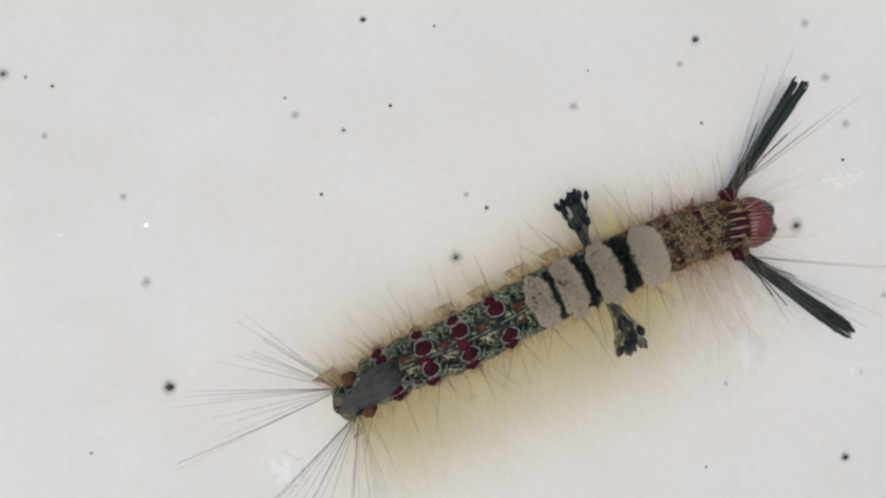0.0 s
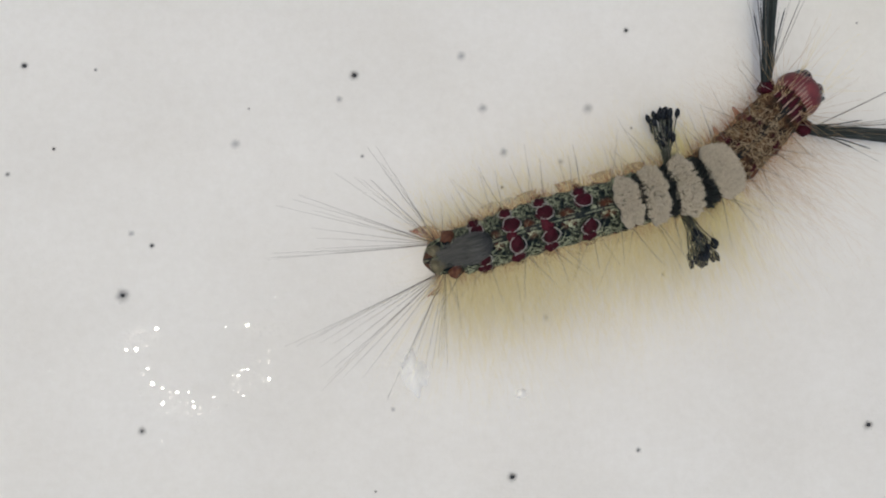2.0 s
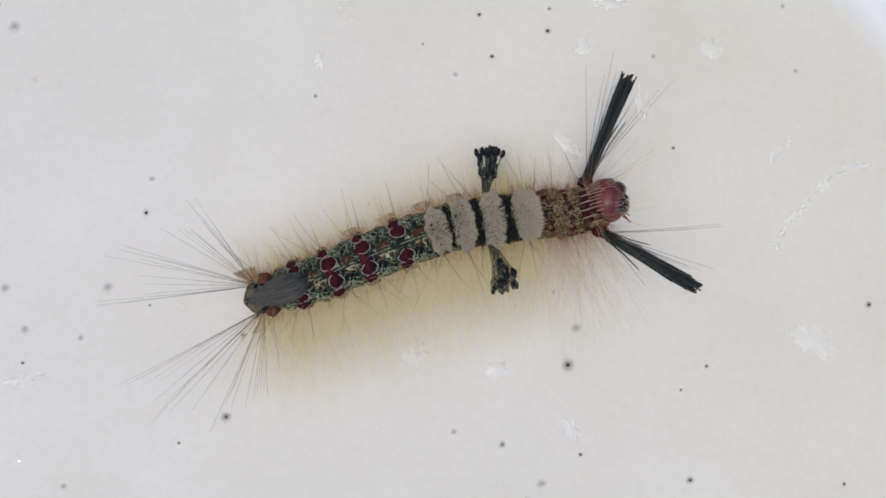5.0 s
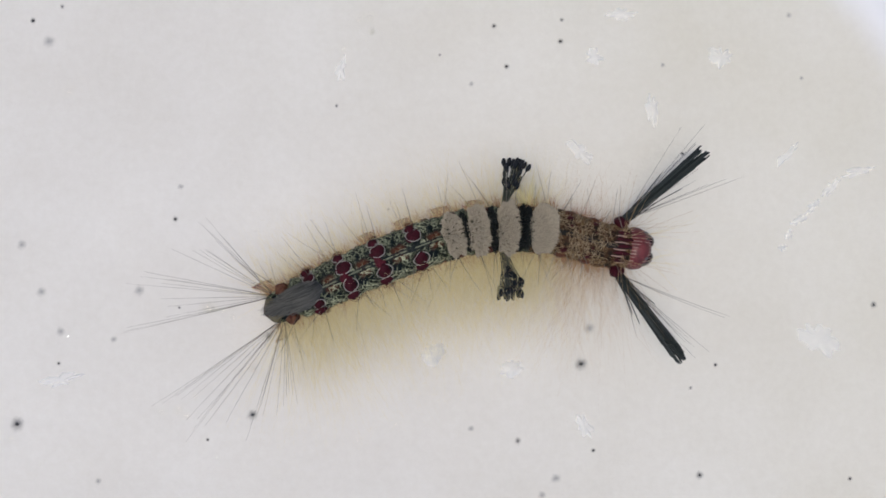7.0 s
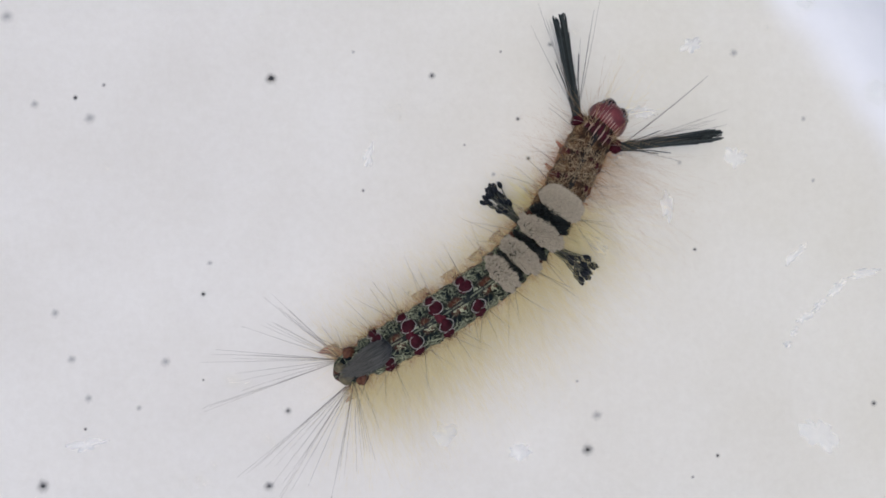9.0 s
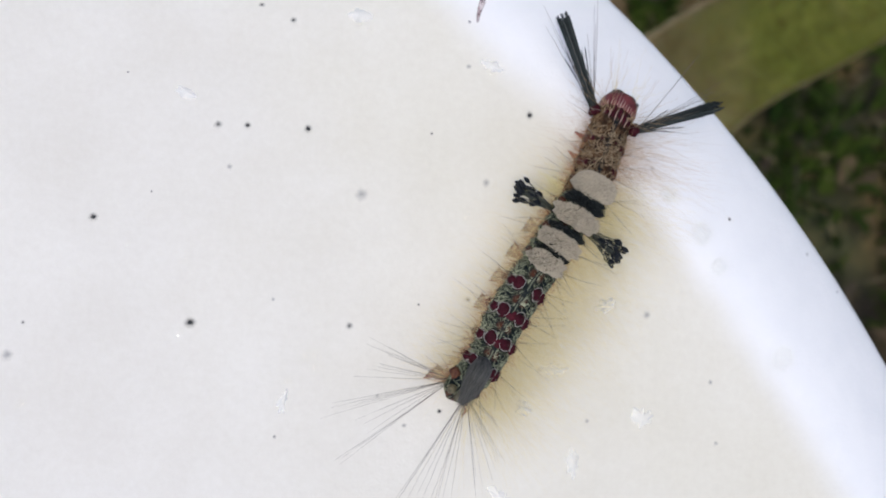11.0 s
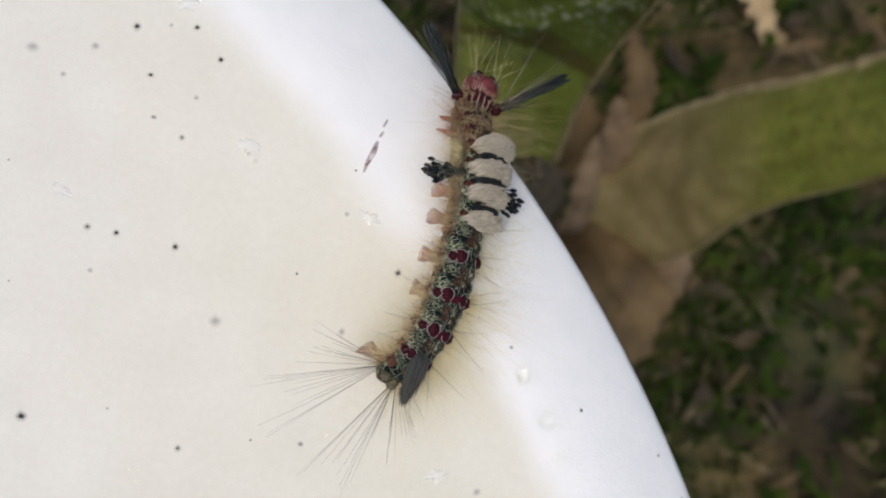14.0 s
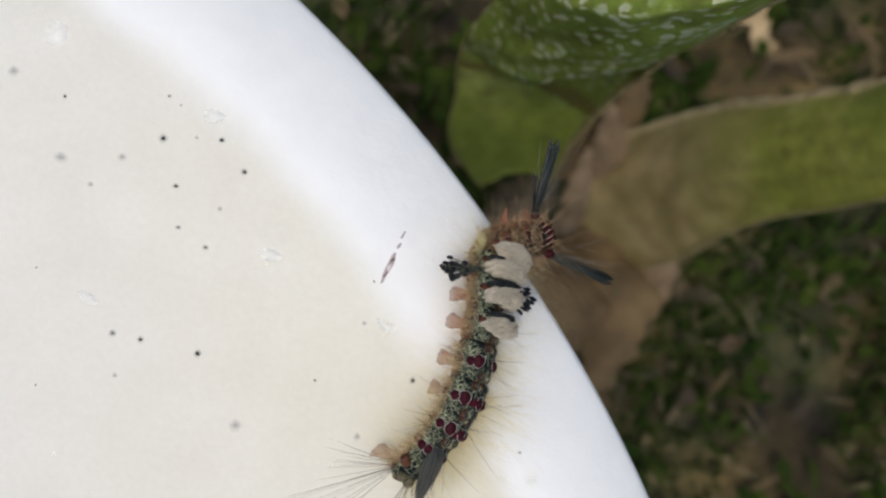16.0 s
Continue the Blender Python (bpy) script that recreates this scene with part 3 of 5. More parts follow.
# dried sheaths and leaves round the foot: middle line, half width, way across, sag
DRY = [
    ([(12.6, 8.6, -34.5), (12.3, 9.4, -29), (11.5, 9.7, -23.5), (10.6, 9.8, -18.5)], 1.5, (0.9, 0.45, 0.1), -0.6, "sheath", "grey-brown dried leaf sheath at the foot"),
    ([(15.2, 9.0, -34.6), (14.9, 9.9, -31.5), (14.4, 11.2, -29), (13.9, 12.4, -26.8)], 0.75, (0.85, 0.3, -0.2), -0.3, "tan", "pinkish tan dried strip of an old leaf"),
    ([(16.6, 12.2, -34.4), (15.9, 13.0, -32), (15.4, 13.9, -30.5), (15.2, 15.0, -31)], 0.9, (0.9, 0.3, 0.2), -0.3, "tan", "pinkish tan dried strip of an old leaf"),
    ([(16.9, 9.8, -34.2), (17.9, 8.0, -32.6), (18.4, 6.2, -32.8), (18.6, 4.4, -33.6), (18.5, 2.2, -34.6)], 1.9, (0.95, 0.1, 0.1), -0.5, "brown", "dried curled brown leaf lying on the soil"),
    ([(15.8, 9.0, -34.4), (15.9, 7.2, -32.4), (15.6, 5.4, -32.2), (15.2, 3.4, -33.6), (15.0, 1.2, -34.6)], 2.1, (0.97, -0.1, 0.1), -0.6, "brown", "dried curled brown leaf lying on the soil"),
    ([(18.4, 10.2, -34.2), (19.4, 9.4, -33.0), (20.2, 8.7, -33.2), (20.8, 7.8, -34.4)], 1.1, (0.6, 0.7, 0.1), -0.3, "tan", "pinkish tan dried strip of an old leaf"),
    ([(14.5, 12.0, -34.4), (14.0, 13.4, -32.5), (13.2, 14.8, -32.3), (12.2, 16.5, -34.2)], 1.4, (0.8, 0.6, 0), -0.4, "brown", "dried curled brown leaf lying on the soil"),
    ([(16.6, 14.2, -34.4), (16.6, 16.0, -33.4), (16.2, 17.6, -33.5), (15.6, 19.2, -34.5)], 0.9, (0.9, 0.2, 0), -0.3, "brown", "dried curled brown leaf lying on the soil"),
]


def tan_leaf():
    left, right = centred([(19.6, 22.6, GROUND + 0.9), (20.5, 21.9, GROUND + 1.9), (21.2, 20.9, GROUND + 1.9), (21.9, 20.2, GROUND + 1.3), (22.9, 20.3, GROUND + 0.8)], 0.75, (0.6, 0.75, 0.2))
    s, _ = sheet_leaf(left, right, 0.25, 0.12, 0.9)
    tagged(part("fallen_leaf", s, plain("pale_tan_dead_leaf", (0.30, 0.21, 0.11), (0.5, 0.38, 0.22), 0.8, 0.7, 0.4), None, "pale tan dead leaf fallen on the grass"), category="leaf")


# ---- stool ----
def stool():
    root = tagged(new("plastic_stool"), "round white plastic stool with a dusty yellowed seat", "stool")
    root.location = (SEAT_X * CM, SEAT_Y * CM, GROUND * CM)
    top = -GROUND
    prof = [(0.001, 0.0), (3, 0), (6, 0), (9, 0), (11, 0), (12.6, 0), (FLAT_R - 0.15, 0)]
    for k in range(11):
        r = FLAT_R + (RIM_R - 0.06 - FLAT_R) * k / 10
        prof.append((r, surface(SEAT_X + r, SEAT_Y)))
    prof += [(RIM_R - 0.02, -0.50), (RIM_R, -0.56), (RIM_R - 0.01, -0.66), (RIM_R - 0.05, -1.2), (RIM_R - 0.15, -3.0), (RIM_R - 0.4, -3.05), (RIM_R - 0.5, -2.9), (RIM_R - 0.45, -1.0), (FLAT_R - 0.5, -0.35), (0.001, -0.3)]
    s, n = Shape(), 256
    for r, z in prof:
        for k in range(n):
            a = 2 * math.pi * k / n
            # the old moulding is slightly out of round on one side
            swell = 0.0085 * max(0.0, 1 - abs(a - radians(74)) / radians(22)) if r > 12 else 0.0
            s.v.append(Vector((r * (1 + swell) * math.cos(a), r * (1 + swell) * math.sin(a), z)))
    for i in range(len(prof) - 1):
        for k in range(n):
            a, b = i * n + k, i * n + (k + 1) % n
            s.f.append((a, a + n, b + n, b))
    seat = part("seat", s, M_SEAT, root, "round white plastic seat with a soft rolled rim and yellowish dust film")
    seat.location = (0, 0, top * CM)
    for k in range(4):
        a = math.pi * (0.25 + 0.5 * k)
        leg = Shape()
        d = Vector((math.cos(a), math.sin(a), 0))
        leg.tube([d * 9.5 + Vector((0, 0, top - 0.32)), d * 9.8 + Vector((0, 0, 20)), d * 10.6 + Vector((0, 0, -0.3))], [1.7, 1.5, 1.3], 16)
        part("leg", leg, M_SEAT, root)


# ---- dirt and wet marks on the seat ----
def on_seat(x, y, lift=0.0):
    e = 0.02
    z = surface(x, y)
    nrm = Vector((-(surface(x + e, y) - surface(x - e, y)) / (2 * e), -(surface(x, y + e) - surface(x, y - e)) / (2 * e), 1)).normalized()
    ax = (Vector((1, 0, 0)) - nrm * nrm.x).normalized()
    return Matrix.Translation(Vector((x, y, z + lift)) * CM) @ Matrix((ax, nrm.cross(ax), nrm)).transposed().to_4x4()


def specks(kind, *rows):
    words = {"dark": "tiny black speck of dirt stuck on the white plastic", "grey": "small blurred grey dirt spot in the white plastic", "faint": "faint pale grey stain spot in the white plastic"}
    for x, y, r in rows:
        r *= 0.1
        halo = Shape()
        grow = {"dark": 2.1, "grey": 1.9, "faint": 1.7}[kind]
        halo.v.append(Vector((0, 0, 0.0012)))
        st = random.uniform(0.75, 1.0)
        tw = random.uniform(0, 3.1)
        for k in range(16):
            a = 2 * math.pi * k / 16
            p = Matrix.Rotation(tw, 3, "Z") @ Vector((math.cos(a) * r * grow, math.sin(a) * r * grow * st, 0.0008))
            halo.v.append(p)
        halo.f = [(0, 1 + k, 1 + (k + 1) % 16) for k in range(16)]
        m = on_seat(x, y, 0.001)
        ob = part("dirt_speck", halo, M_SPOT[kind], None, words[kind])
        ob.matrix_world = m
        tagged(ob, category="dirt", group="dirt specks on the seat")
        if kind != "faint":
            core = Shape().blob((0, 0, r * 0.12), (r * (0.62 if kind == "dark" else 0.32), r * (0.5 if kind == "dark" else 0.26), r * 0.2), 0.9, 9, 5, seed=x)
            part("crumb", core, M_DIRT, ob)


def wet(name, x, y, length, width, turn, height=0.02, label="milky wet smear drying on the white plastic", seed=0):
    """A low irregular dome of water."""
    s, n, rings = Shape(), 36, 4
    s.v.append(Vector((0, 0, height)))
    for i in range(1, rings + 1):
        q = i / rings
        for k in range(n):
            a = 2 * math.pi * k / n
            edge = 0.95 + (0.25 if name == "water_drop" else 0.45 if "puddle" in label else 0.75) * noise.noise(Vector((math.cos(a) * 2.2 + seed, math.sin(a) * 2.2, x + y)))
            s.v.append(Vector((math.cos(a) * length * q * edge, math.sin(a) * width * q * edge, height * (1 - q * q) ** 0.8 * (1 + 0.4 * noise.noise(Vector((math.cos(a) * 3 * q, math.sin(a) * 3 * q, x)))) - 0.002 * q)))
    for k in range(n):
        s.f.append((0, 1 + k, 1 + (k + 1) % n))
        for i in range(rings - 1):
            a, b = 1 + i * n + k, 1 + i * n + (k + 1) % n
            s.f.append((a, a + n, b + n, b))
    ob = part(name, s, M_WET if name == "water_drop" else M_PUDDLE if "puddle" in label else M_RESIDUE, None, label)
    ob.matrix_world = on_seat(x, y, 0.002) @ Matrix.Rotation(radians(turn), 4, "Z")
    ob.visible_shadow = False
    tagged(ob, category="water drop" if name == "water_drop" else "wet mark", group="wet marks on the seat")


def smear():
    s = Shape()
    for px, py, l, w in ((0.0, 0.0, 0.09, 0.025), (0.01, 0.10, 0.05, 0.02), (0.035, 0.22, 0.035, 0.012), (0.045, 0.33, 0.04, 0.010), (-0.02, -0.10, 0.06, 0.014), (-0.10, -0.16, 0.012, 0.012)):
        s.blob((px, py, 0.002), (w, l, 0.006), 0.8, 9, 5, turn=Matrix.Rotation(-0.25, 3, "Z"), seed=py)
    ob = part("berry_smear", s, M_SMEAR, None, "small dried purple smear on the white plastic rim")
    ob.matrix_world = on_seat(6.80, 6.63, 0.003)
    tagged(ob, category="stain")


# ---- caterpillar ----
# segment numbers from the head (0) over thorax (1 to 3) and abdomen (4 to 12)
LENGTHS = [0.20, 0.21, 0.21, 0.21, 0.24, 0.24, 0.24, 0.26, 0.29, 0.28, 0.27, 0.26, 0.26]
RADII = [0.15, 0.178, 0.186, 0.19, 0.19, 0.19, 0.19, 0.192, 0.192, 0.19, 0.185, 0.175, 0.14]
rnd = random.Random(11)


def side_hairs(seg, count, pale, long=0.42, r=0.18, back=0.0, mat=None):
    d, p = Shape(), Shape()
    for side in (-1, 1):
        for k in range(count):
            x = rnd.uniform(-0.09, 0.09)
            e = rnd.uniform(-0.05, 0.9)
            a = rnd.gauss(back, 0.28)
            way = (-math.sin(a), side * math.cos(a) * math.cos(e), math.sin(e) * 0.9)
            d.hair((x, side * r * 0.9 * math.cos(e * 0.8), r * math.sin(e) * 0.9), way, long * rnd.uniform(0.35, 1.0), 0.0027, 0.0009, 0.04)
        # fine hairs; the extra mass on the right imitates the body's soft yellow shadow
        for k in range(int(pale * (6.4 if side < 0 else 2.2))):
            x = rnd.uniform(-0.12, 0.12)
            e = rnd.uniform(-0.45, 0.35)
            a = rnd.gauss(back, 0.5)
            way = (-math.sin(a), side * math.cos(a) * math.cos(e), math.sin(e))
            p.ribbon(Vector((x, side * r * 0.8, r * math.sin(e) * 0.7)), way, (0.08 + (1.15 if side < 0 else 0.6) * rnd.random() ** 2.3), 0.00042, rnd.gauss(0.03, 0.05))
    z = Shape()
    for k in range(int(pale * 2.3)):
        side, e = rnd.choice((-1, 1)), rnd.uniform(-0.8, 0.35)
        a = rnd.gauss(back, 0.6)
        z.ribbon(Vector((rnd.uniform(-0.13, 0.13), side * r * 0.85 * math.cos(e), r * math.sin(e) * 0.8)), (-math.sin(a), side * math.cos(a) * math.cos(e), math.sin(e)), 0.04 + 0.13 * rnd.random() ** 1.5, 0.0014, rnd.gauss(0.01, 0.03))
    part("fuzz", z, M_FUZZ, seg, "short tan fuzz", kind="stuff")
    part("side_hairs", d, M_HAIR, seg, "thin dark bristles", kind="stuff")
    part("pale_hairs", p, mat or M_PALE, seg, "very fine tan hairs, thicker on the right as soft shade" if mat else "very fine pale yellow hairs, thicker on the right as soft shade", kind="stuff")


def barrel(number, material, name, label):
    R, L = RADII[number], LENGTHS[number]
    s, around, along = Shape(), 28, 14
    for i in range(along + 1):
        u = 2 * i / along - 1
        x = u * L * 0.72
        q = abs(u)
        prof = (1 - 0.10 * q ** 2) * (1 - max(0, q - 0.72) ** 2 * 4.5) + 0.03 * math.cos(u * 9.5)
        if number == 12 and u < 0:
            prof *= max(0.04, 1 - u * u) ** 0.45
        for j in range(around):
            a = 2 * math.pi * j / around
            ny, nz = math.cos(a), math.sin(a)
            bump = 0.09 * noise.noise(Vector((x * 12, ny * 3.6, nz * 3.6 + number)))
            rr = R * prof * (1 + bump)
            s.v.append(Vector((x, ny * rr, nz * rr * (0.95 if nz > 0 else 0.85))))
    for i in range(along):
        for j in range(around):
            a, b = i * around + j, i * around + (j + 1) % around
            s.f.append((a, b, b + around, a + around))
    s.f.append(tuple(range(around - 1, -1, -1)))
    s.f.append(tuple(along * around + j for j in range(around)))
    return part(name, s, material, None, label)


def wart(seg, x, y, r, ring=True, mat=None, R=0.18, name="wart", label="dark red wart", bulge=0.45):
    a = math.asin(max(-1, min(1, y / R)))
    turn = Matrix.Rotation(-a, 3, "X")
    c = turn @ Vector((0, 0, R * 0.95))
    c.x = x
    ob = part(name, Shape().blob(c, (r * (1 + 0.12 * math.sin(40 * x + 25 * y)), r * (0.9 + 0.10 * math.sin(31 * y + 3)), r * bulge), 0.40, 14, 7, turn, seed=x + y), mat or M_WART, seg, label)
    if ring:
        pts = []
        for k in range(17):
            w = 2 * math.pi * k / 16
            k2 = 1.04 + 0.30 * noise.noise(Vector((math.cos(w) * 1.2, math.sin(w) * 1.2, x * 40 + y * 30 + R * 200)))
            pts.append(c + turn @ Vector((math.cos(w) * r * k2, math.sin(w) * r * k2 * 0.92, 0.006)))
        s = Shape()
        s.tube(pts, [0.0037] * 17, 5)
        part("wart_outline", s, M_RING, seg, "pale outline")
    return ob


def tuft(seg, halfx, halfy, z0, top, count, crinkle, name, mat, label, x0=0.0):
    """A brush of upright hair; crinkle: how strongly its top parts into small rounded clumps."""
    s = Shape()
    ph = rnd.uniform(0, 6)
    heads = []
    for k in range(700):
        a, q = rnd.uniform(0, 2 * math.pi), math.sqrt(rnd.random())
        p = Vector((math.cos(a) * q * halfx, math.sin(a) * q * halfy, 0))
        if all((p - h[0]).length > 0.021 for h in heads):
            heads.append((p, rnd.uniform(0.72, 1.05), rnd.uniform(0.7, 1.2)))
    for k in range(count):
        a, q = rnd.uniform(0, 2 * math.pi), math.sqrt(rnd.random())
        lobe = 1 + crinkle * (0.08 * math.sin(5 * a + ph) + 0.09 * math.sin(9 * a + 2 * ph))
        ca, sa = math.cos(a), math.sin(a)
        ca, sa = math.copysign(abs(ca) ** 0.8, ca), math.copysign(abs(sa) ** 0.85, sa)
        bx, by = ca * q * halfx * lobe, sa * q * halfy * lobe
        # small pits between the curls
        if crinkle > 0.5 and q < 0.93 and noise.noise(Vector((bx * 52, by * 52, ph + 5))) < -0.27:
            continue
        near, high, wide = min(heads, key=lambda h: (h[0].x - bx) ** 2 + (h[0].y - by) ** 2)
        off = Vector((bx - near.x, by - near.y, 0))
        d = min(1.0, off.length / (0.018 * wide))
        h = (top - z0) * (1 - 0.30 * q ** 3) * (1 - crinkle * (1 - high)) * (1 - crinkle * 0.14 * d ** 2) * rnd.uniform(0.96, 1.03)
        drop = 0.10 * (by / halfy) ** 2
        root = Vector((x0 + bx * 0.62, by * 0.72, z0 - drop))
        tip = Vector((x0 + bx * 1.12, by * 1.08, z0 - drop * 0.6 + h)) - off * (0.30 * crinkle)
        mid = root.lerp(tip, 0.55) + Vector((bx, by, 0)) * 0.10
        tip += Vector((rnd.gauss(0, 0.006), rnd.gauss(0, 0.006), 0))
        s.tube([root, mid, tip], [0.0036, 0.0042, 0.0018], 3)
    return part(name, s, mat, seg, label, kind="stuff")


def proleg(seg, side, x=0.0, out=0.10, size=1.0, back=0.0):
    """A soft stubby leg that widens into a ribbed sucker foot."""
    y0, y1 = 0.11 * side, (0.13 + out) * side
    s = Shape()
    rings, n = 7, 16
    for i in range(rings):
        q = i / (rings - 1)
        c = Vector((x - back * q * 1.15, y0 + (y1 - y0) * q, -0.05 - 0.14 * q ** 1.3))
        wide = size * (0.074 - 0.012 * math.sin(q * 2.8) + 0.006 * q ** 3)
        for k in range(n):
            a = 2 * math.pi * k / n
            fold = 1 + 0.15 * q * math.cos(6 * a + side) + 0.35 * noise.noise(Vector((math.cos(a) * 2, math.sin(a) * 2, x * 7 + q * 3 + y0)))
            s.v.append(c + Vector((math.cos(a) * wide * fold, side * 0.25 * wide * math.sin(a), math.sin(a) * wide * 0.72 * fold)))
    for i in range(rings - 1):
        for k in range(n):
            a, b = i * n + k, i * n + (k + 1) % n
            s.f.append((a, b, b + n, a + n))
    s.f.append(tuple((rings - 1) * n + k for k in range(n)))
    leg = part("proleg", s, M_LEG, seg, "stubby orange-pink translucent leg")
    for k in range(6):
        q = (k - 2.5) / 2.5
        r = Shape()
        r.tube([Vector((x - back * 0.4 + q * 0.03 * size, y0 + (y1 - y0) * 0.45, -0.055)), Vector((x - back * 0.8 + q * 0.05 * size, y0 + (y1 - y0) * 0.8, -0.105)), Vector((x - back * 1.15 + q * 0.088 * size, y1 + 0.012 * side, -0.165))], [0.003, 0.0042, 0.0055], 4)
        part("leg_rib", r, M_RIB, seg)


def head():
    s, R = Shape(), 0.15
    s.blob((0.02, 0, 0), (0.14, 0.172, 0.16), 0.06, 22, 14)
    h = part("head", s, M_HEAD, None, "rounded pinkish red head capsule")
    face = Shape()
    for side in (-1, 1):
        face.blob((0.10, side * 0.062, -0.012), (0.085, 0.074, 0.105), 0.06, 14, 9)
    face.blob((0.125, 0, -0.065), (0.06, 0.05, 0.06), 0.05, 12, 8)
    part("face", face, M_FACE, h, "glossy dark red face lobes")
    lip = Shape()
    lip.blob((0.13, 0, -0.125), (0.05, 0.07, 0.03), 0.2, 12, 6)
    for k in range(6):
        y = (k - 2.5) * 0.045
        lip.hair((0.11, y, -0.12), (0.35, y * 2.6, -0.9), 0.105, 0.014, 0.003, 0.0, 2)
    part("mouthparts", lip, M_RIB, h, "dark red mouthparts with short palps")
    lines = Shape()
    for k in range(11):
        y = (k - 5) * 0.026
        z = 0.155 * math.sqrt(max(0.05, 1 - (y / 0.16) ** 2))
        lines.tube([Vector((-0.10, y * 0.95, z * 0.92)), Vector((-0.01, y, z * 1.03)), Vector((0.08, y * 0.95, z * 0.93)), Vector((0.14, y * 0.9, z * 0.62))], [0.0035, 0.0032, 0.0028, 0.0015], 4)
    part("head_hairs", lines, M_PINKHAIR, h, "pinkish white hairs lying over the head", kind="stuff")
    dark = Shape()
    for k in range(6):
        y = (k - 2.5) * 0.05
        z = 0.15 * math.sqrt(max(0.05, 1 - (y / 0.17) ** 2))
        dark.blob((0.085, y, z * 0.82), (0.028, 0.014, 0.012), 0.3, 8, 5, seed=k)
    part("head_marks", dark, M_GREY, h, "dark grey marks on the brow")
    w = Shape()
    for k in range(16):
        a = rnd.gauss(0, 0.7)
        w.hair((0.11, rnd.uniform(-0.12, 0.12), rnd.uniform(-0.05, 0.1)), (math.cos(a), math.sin(a), rnd.uniform(-0.1, 0.5)), rnd.uniform(0.2, 0.5), 0.0014, 0.0006, 0.05)
    part("face_hairs", w, M_PALE, h, "fine pale hairs", kind="stuff")
    return h


BRUSHES, TAIL, PENCILS = [], [], []


def pencil(seg, side):
    base = Vector((0.045, side * 0.195, 0.05))
    k = part("pencil_wart", Shape().blob(base, (0.06, 0.052, 0.055), 0.3, 14, 8, seed=side), M_WART, seg, "large dark red wart")
    way = Vector((0.66, side * 0.74, 0.16)).normalized()
    s = Shape()
    q = way.to_track_quat("Z", "Y")
    for i in range(110):
        a, r = rnd.uniform(0, 6.28), math.sqrt(rnd.random())
        o = q @ Vector((math.cos(a) * r, math.sin(a) * r, 0))
        L = rnd.uniform(0.66, 0.88) if i > 8 else rnd.uniform(0.3, 0.6)
        spread = 0.022 if i > 8 else 0.08
        p0 = base + way * 0.03 + o * 0.034
        p1 = base + way * (L * 0.6) + o * (0.034 + spread * 0.35)
        p2 = base + way * L + o * (0.032 + spread)
        s.tube([p0, p1, p2 - (p2 - p1) * 0.16, p2], [0.0045, 0.0048, 0.005, 0.007 if i > 8 else 0.0015], 3)
    brush = part("hair_pencil", s, M_PENCIL, seg, "long black hair pencil with thicker tips", kind="stuff")
    f = Shape()
    for i in range(13):
        w2 = way + Vector((rnd.gauss(0.1, 0.28), rnd.gauss(0, 0.28), rnd.uniform(-0.1, 0.35)))
        f.hair(base + way * 0.03, w2, rnd.uniform(0.5, 0.95), 0.0032, 0.0010, 0.04)
    long_hairs = part("front_hairs", f, M_HAIR, seg, "long thin grey hairs", kind="stuff")
    PENCILS.extend([(brush, base, side), (long_hairs, base, side)])


def club_brush(seg, side):
    base = Vector((-0.07, side * 0.17, 0.05))
    stalks = Shape()
    for i in range(44):
        a = max(-0.27, min(0.27, rnd.gauss(0.0, 0.17)))
        e = rnd.uniform(-0.05, 0.5) if side > 0 else rnd.uniform(0.05, 0.6)
        way = Vector((-math.sin(a), side * math.cos(a) * math.cos(e), math.sin(e))).normalized()
        L = 0.38 - 0.21 * rnd.random() ** 1.4
        tip = base + way * L
        stalks.tube([base + Vector((rnd.uniform(-0.03, 0.03), 0, rnd.uniform(-0.02, 0.02))), base + way * L * 0.6, tip], [0.0045, 0.004, 0.005], 3)
        tip_ob = part("club_tip", Shape().blob(tip, (0.0185, 0.0185, 0.035), 0.3, 7, 5, way.to_track_quat("Z", "Y").to_matrix(), seed=i), M_CLUB, seg, "black club-shaped hair tip")
        BRUSHES.append((tip_ob, base, side))
    BRUSHES.append((part("side_brush", stalks, M_STALK, seg, "side brush of grey stalks"), base, side))


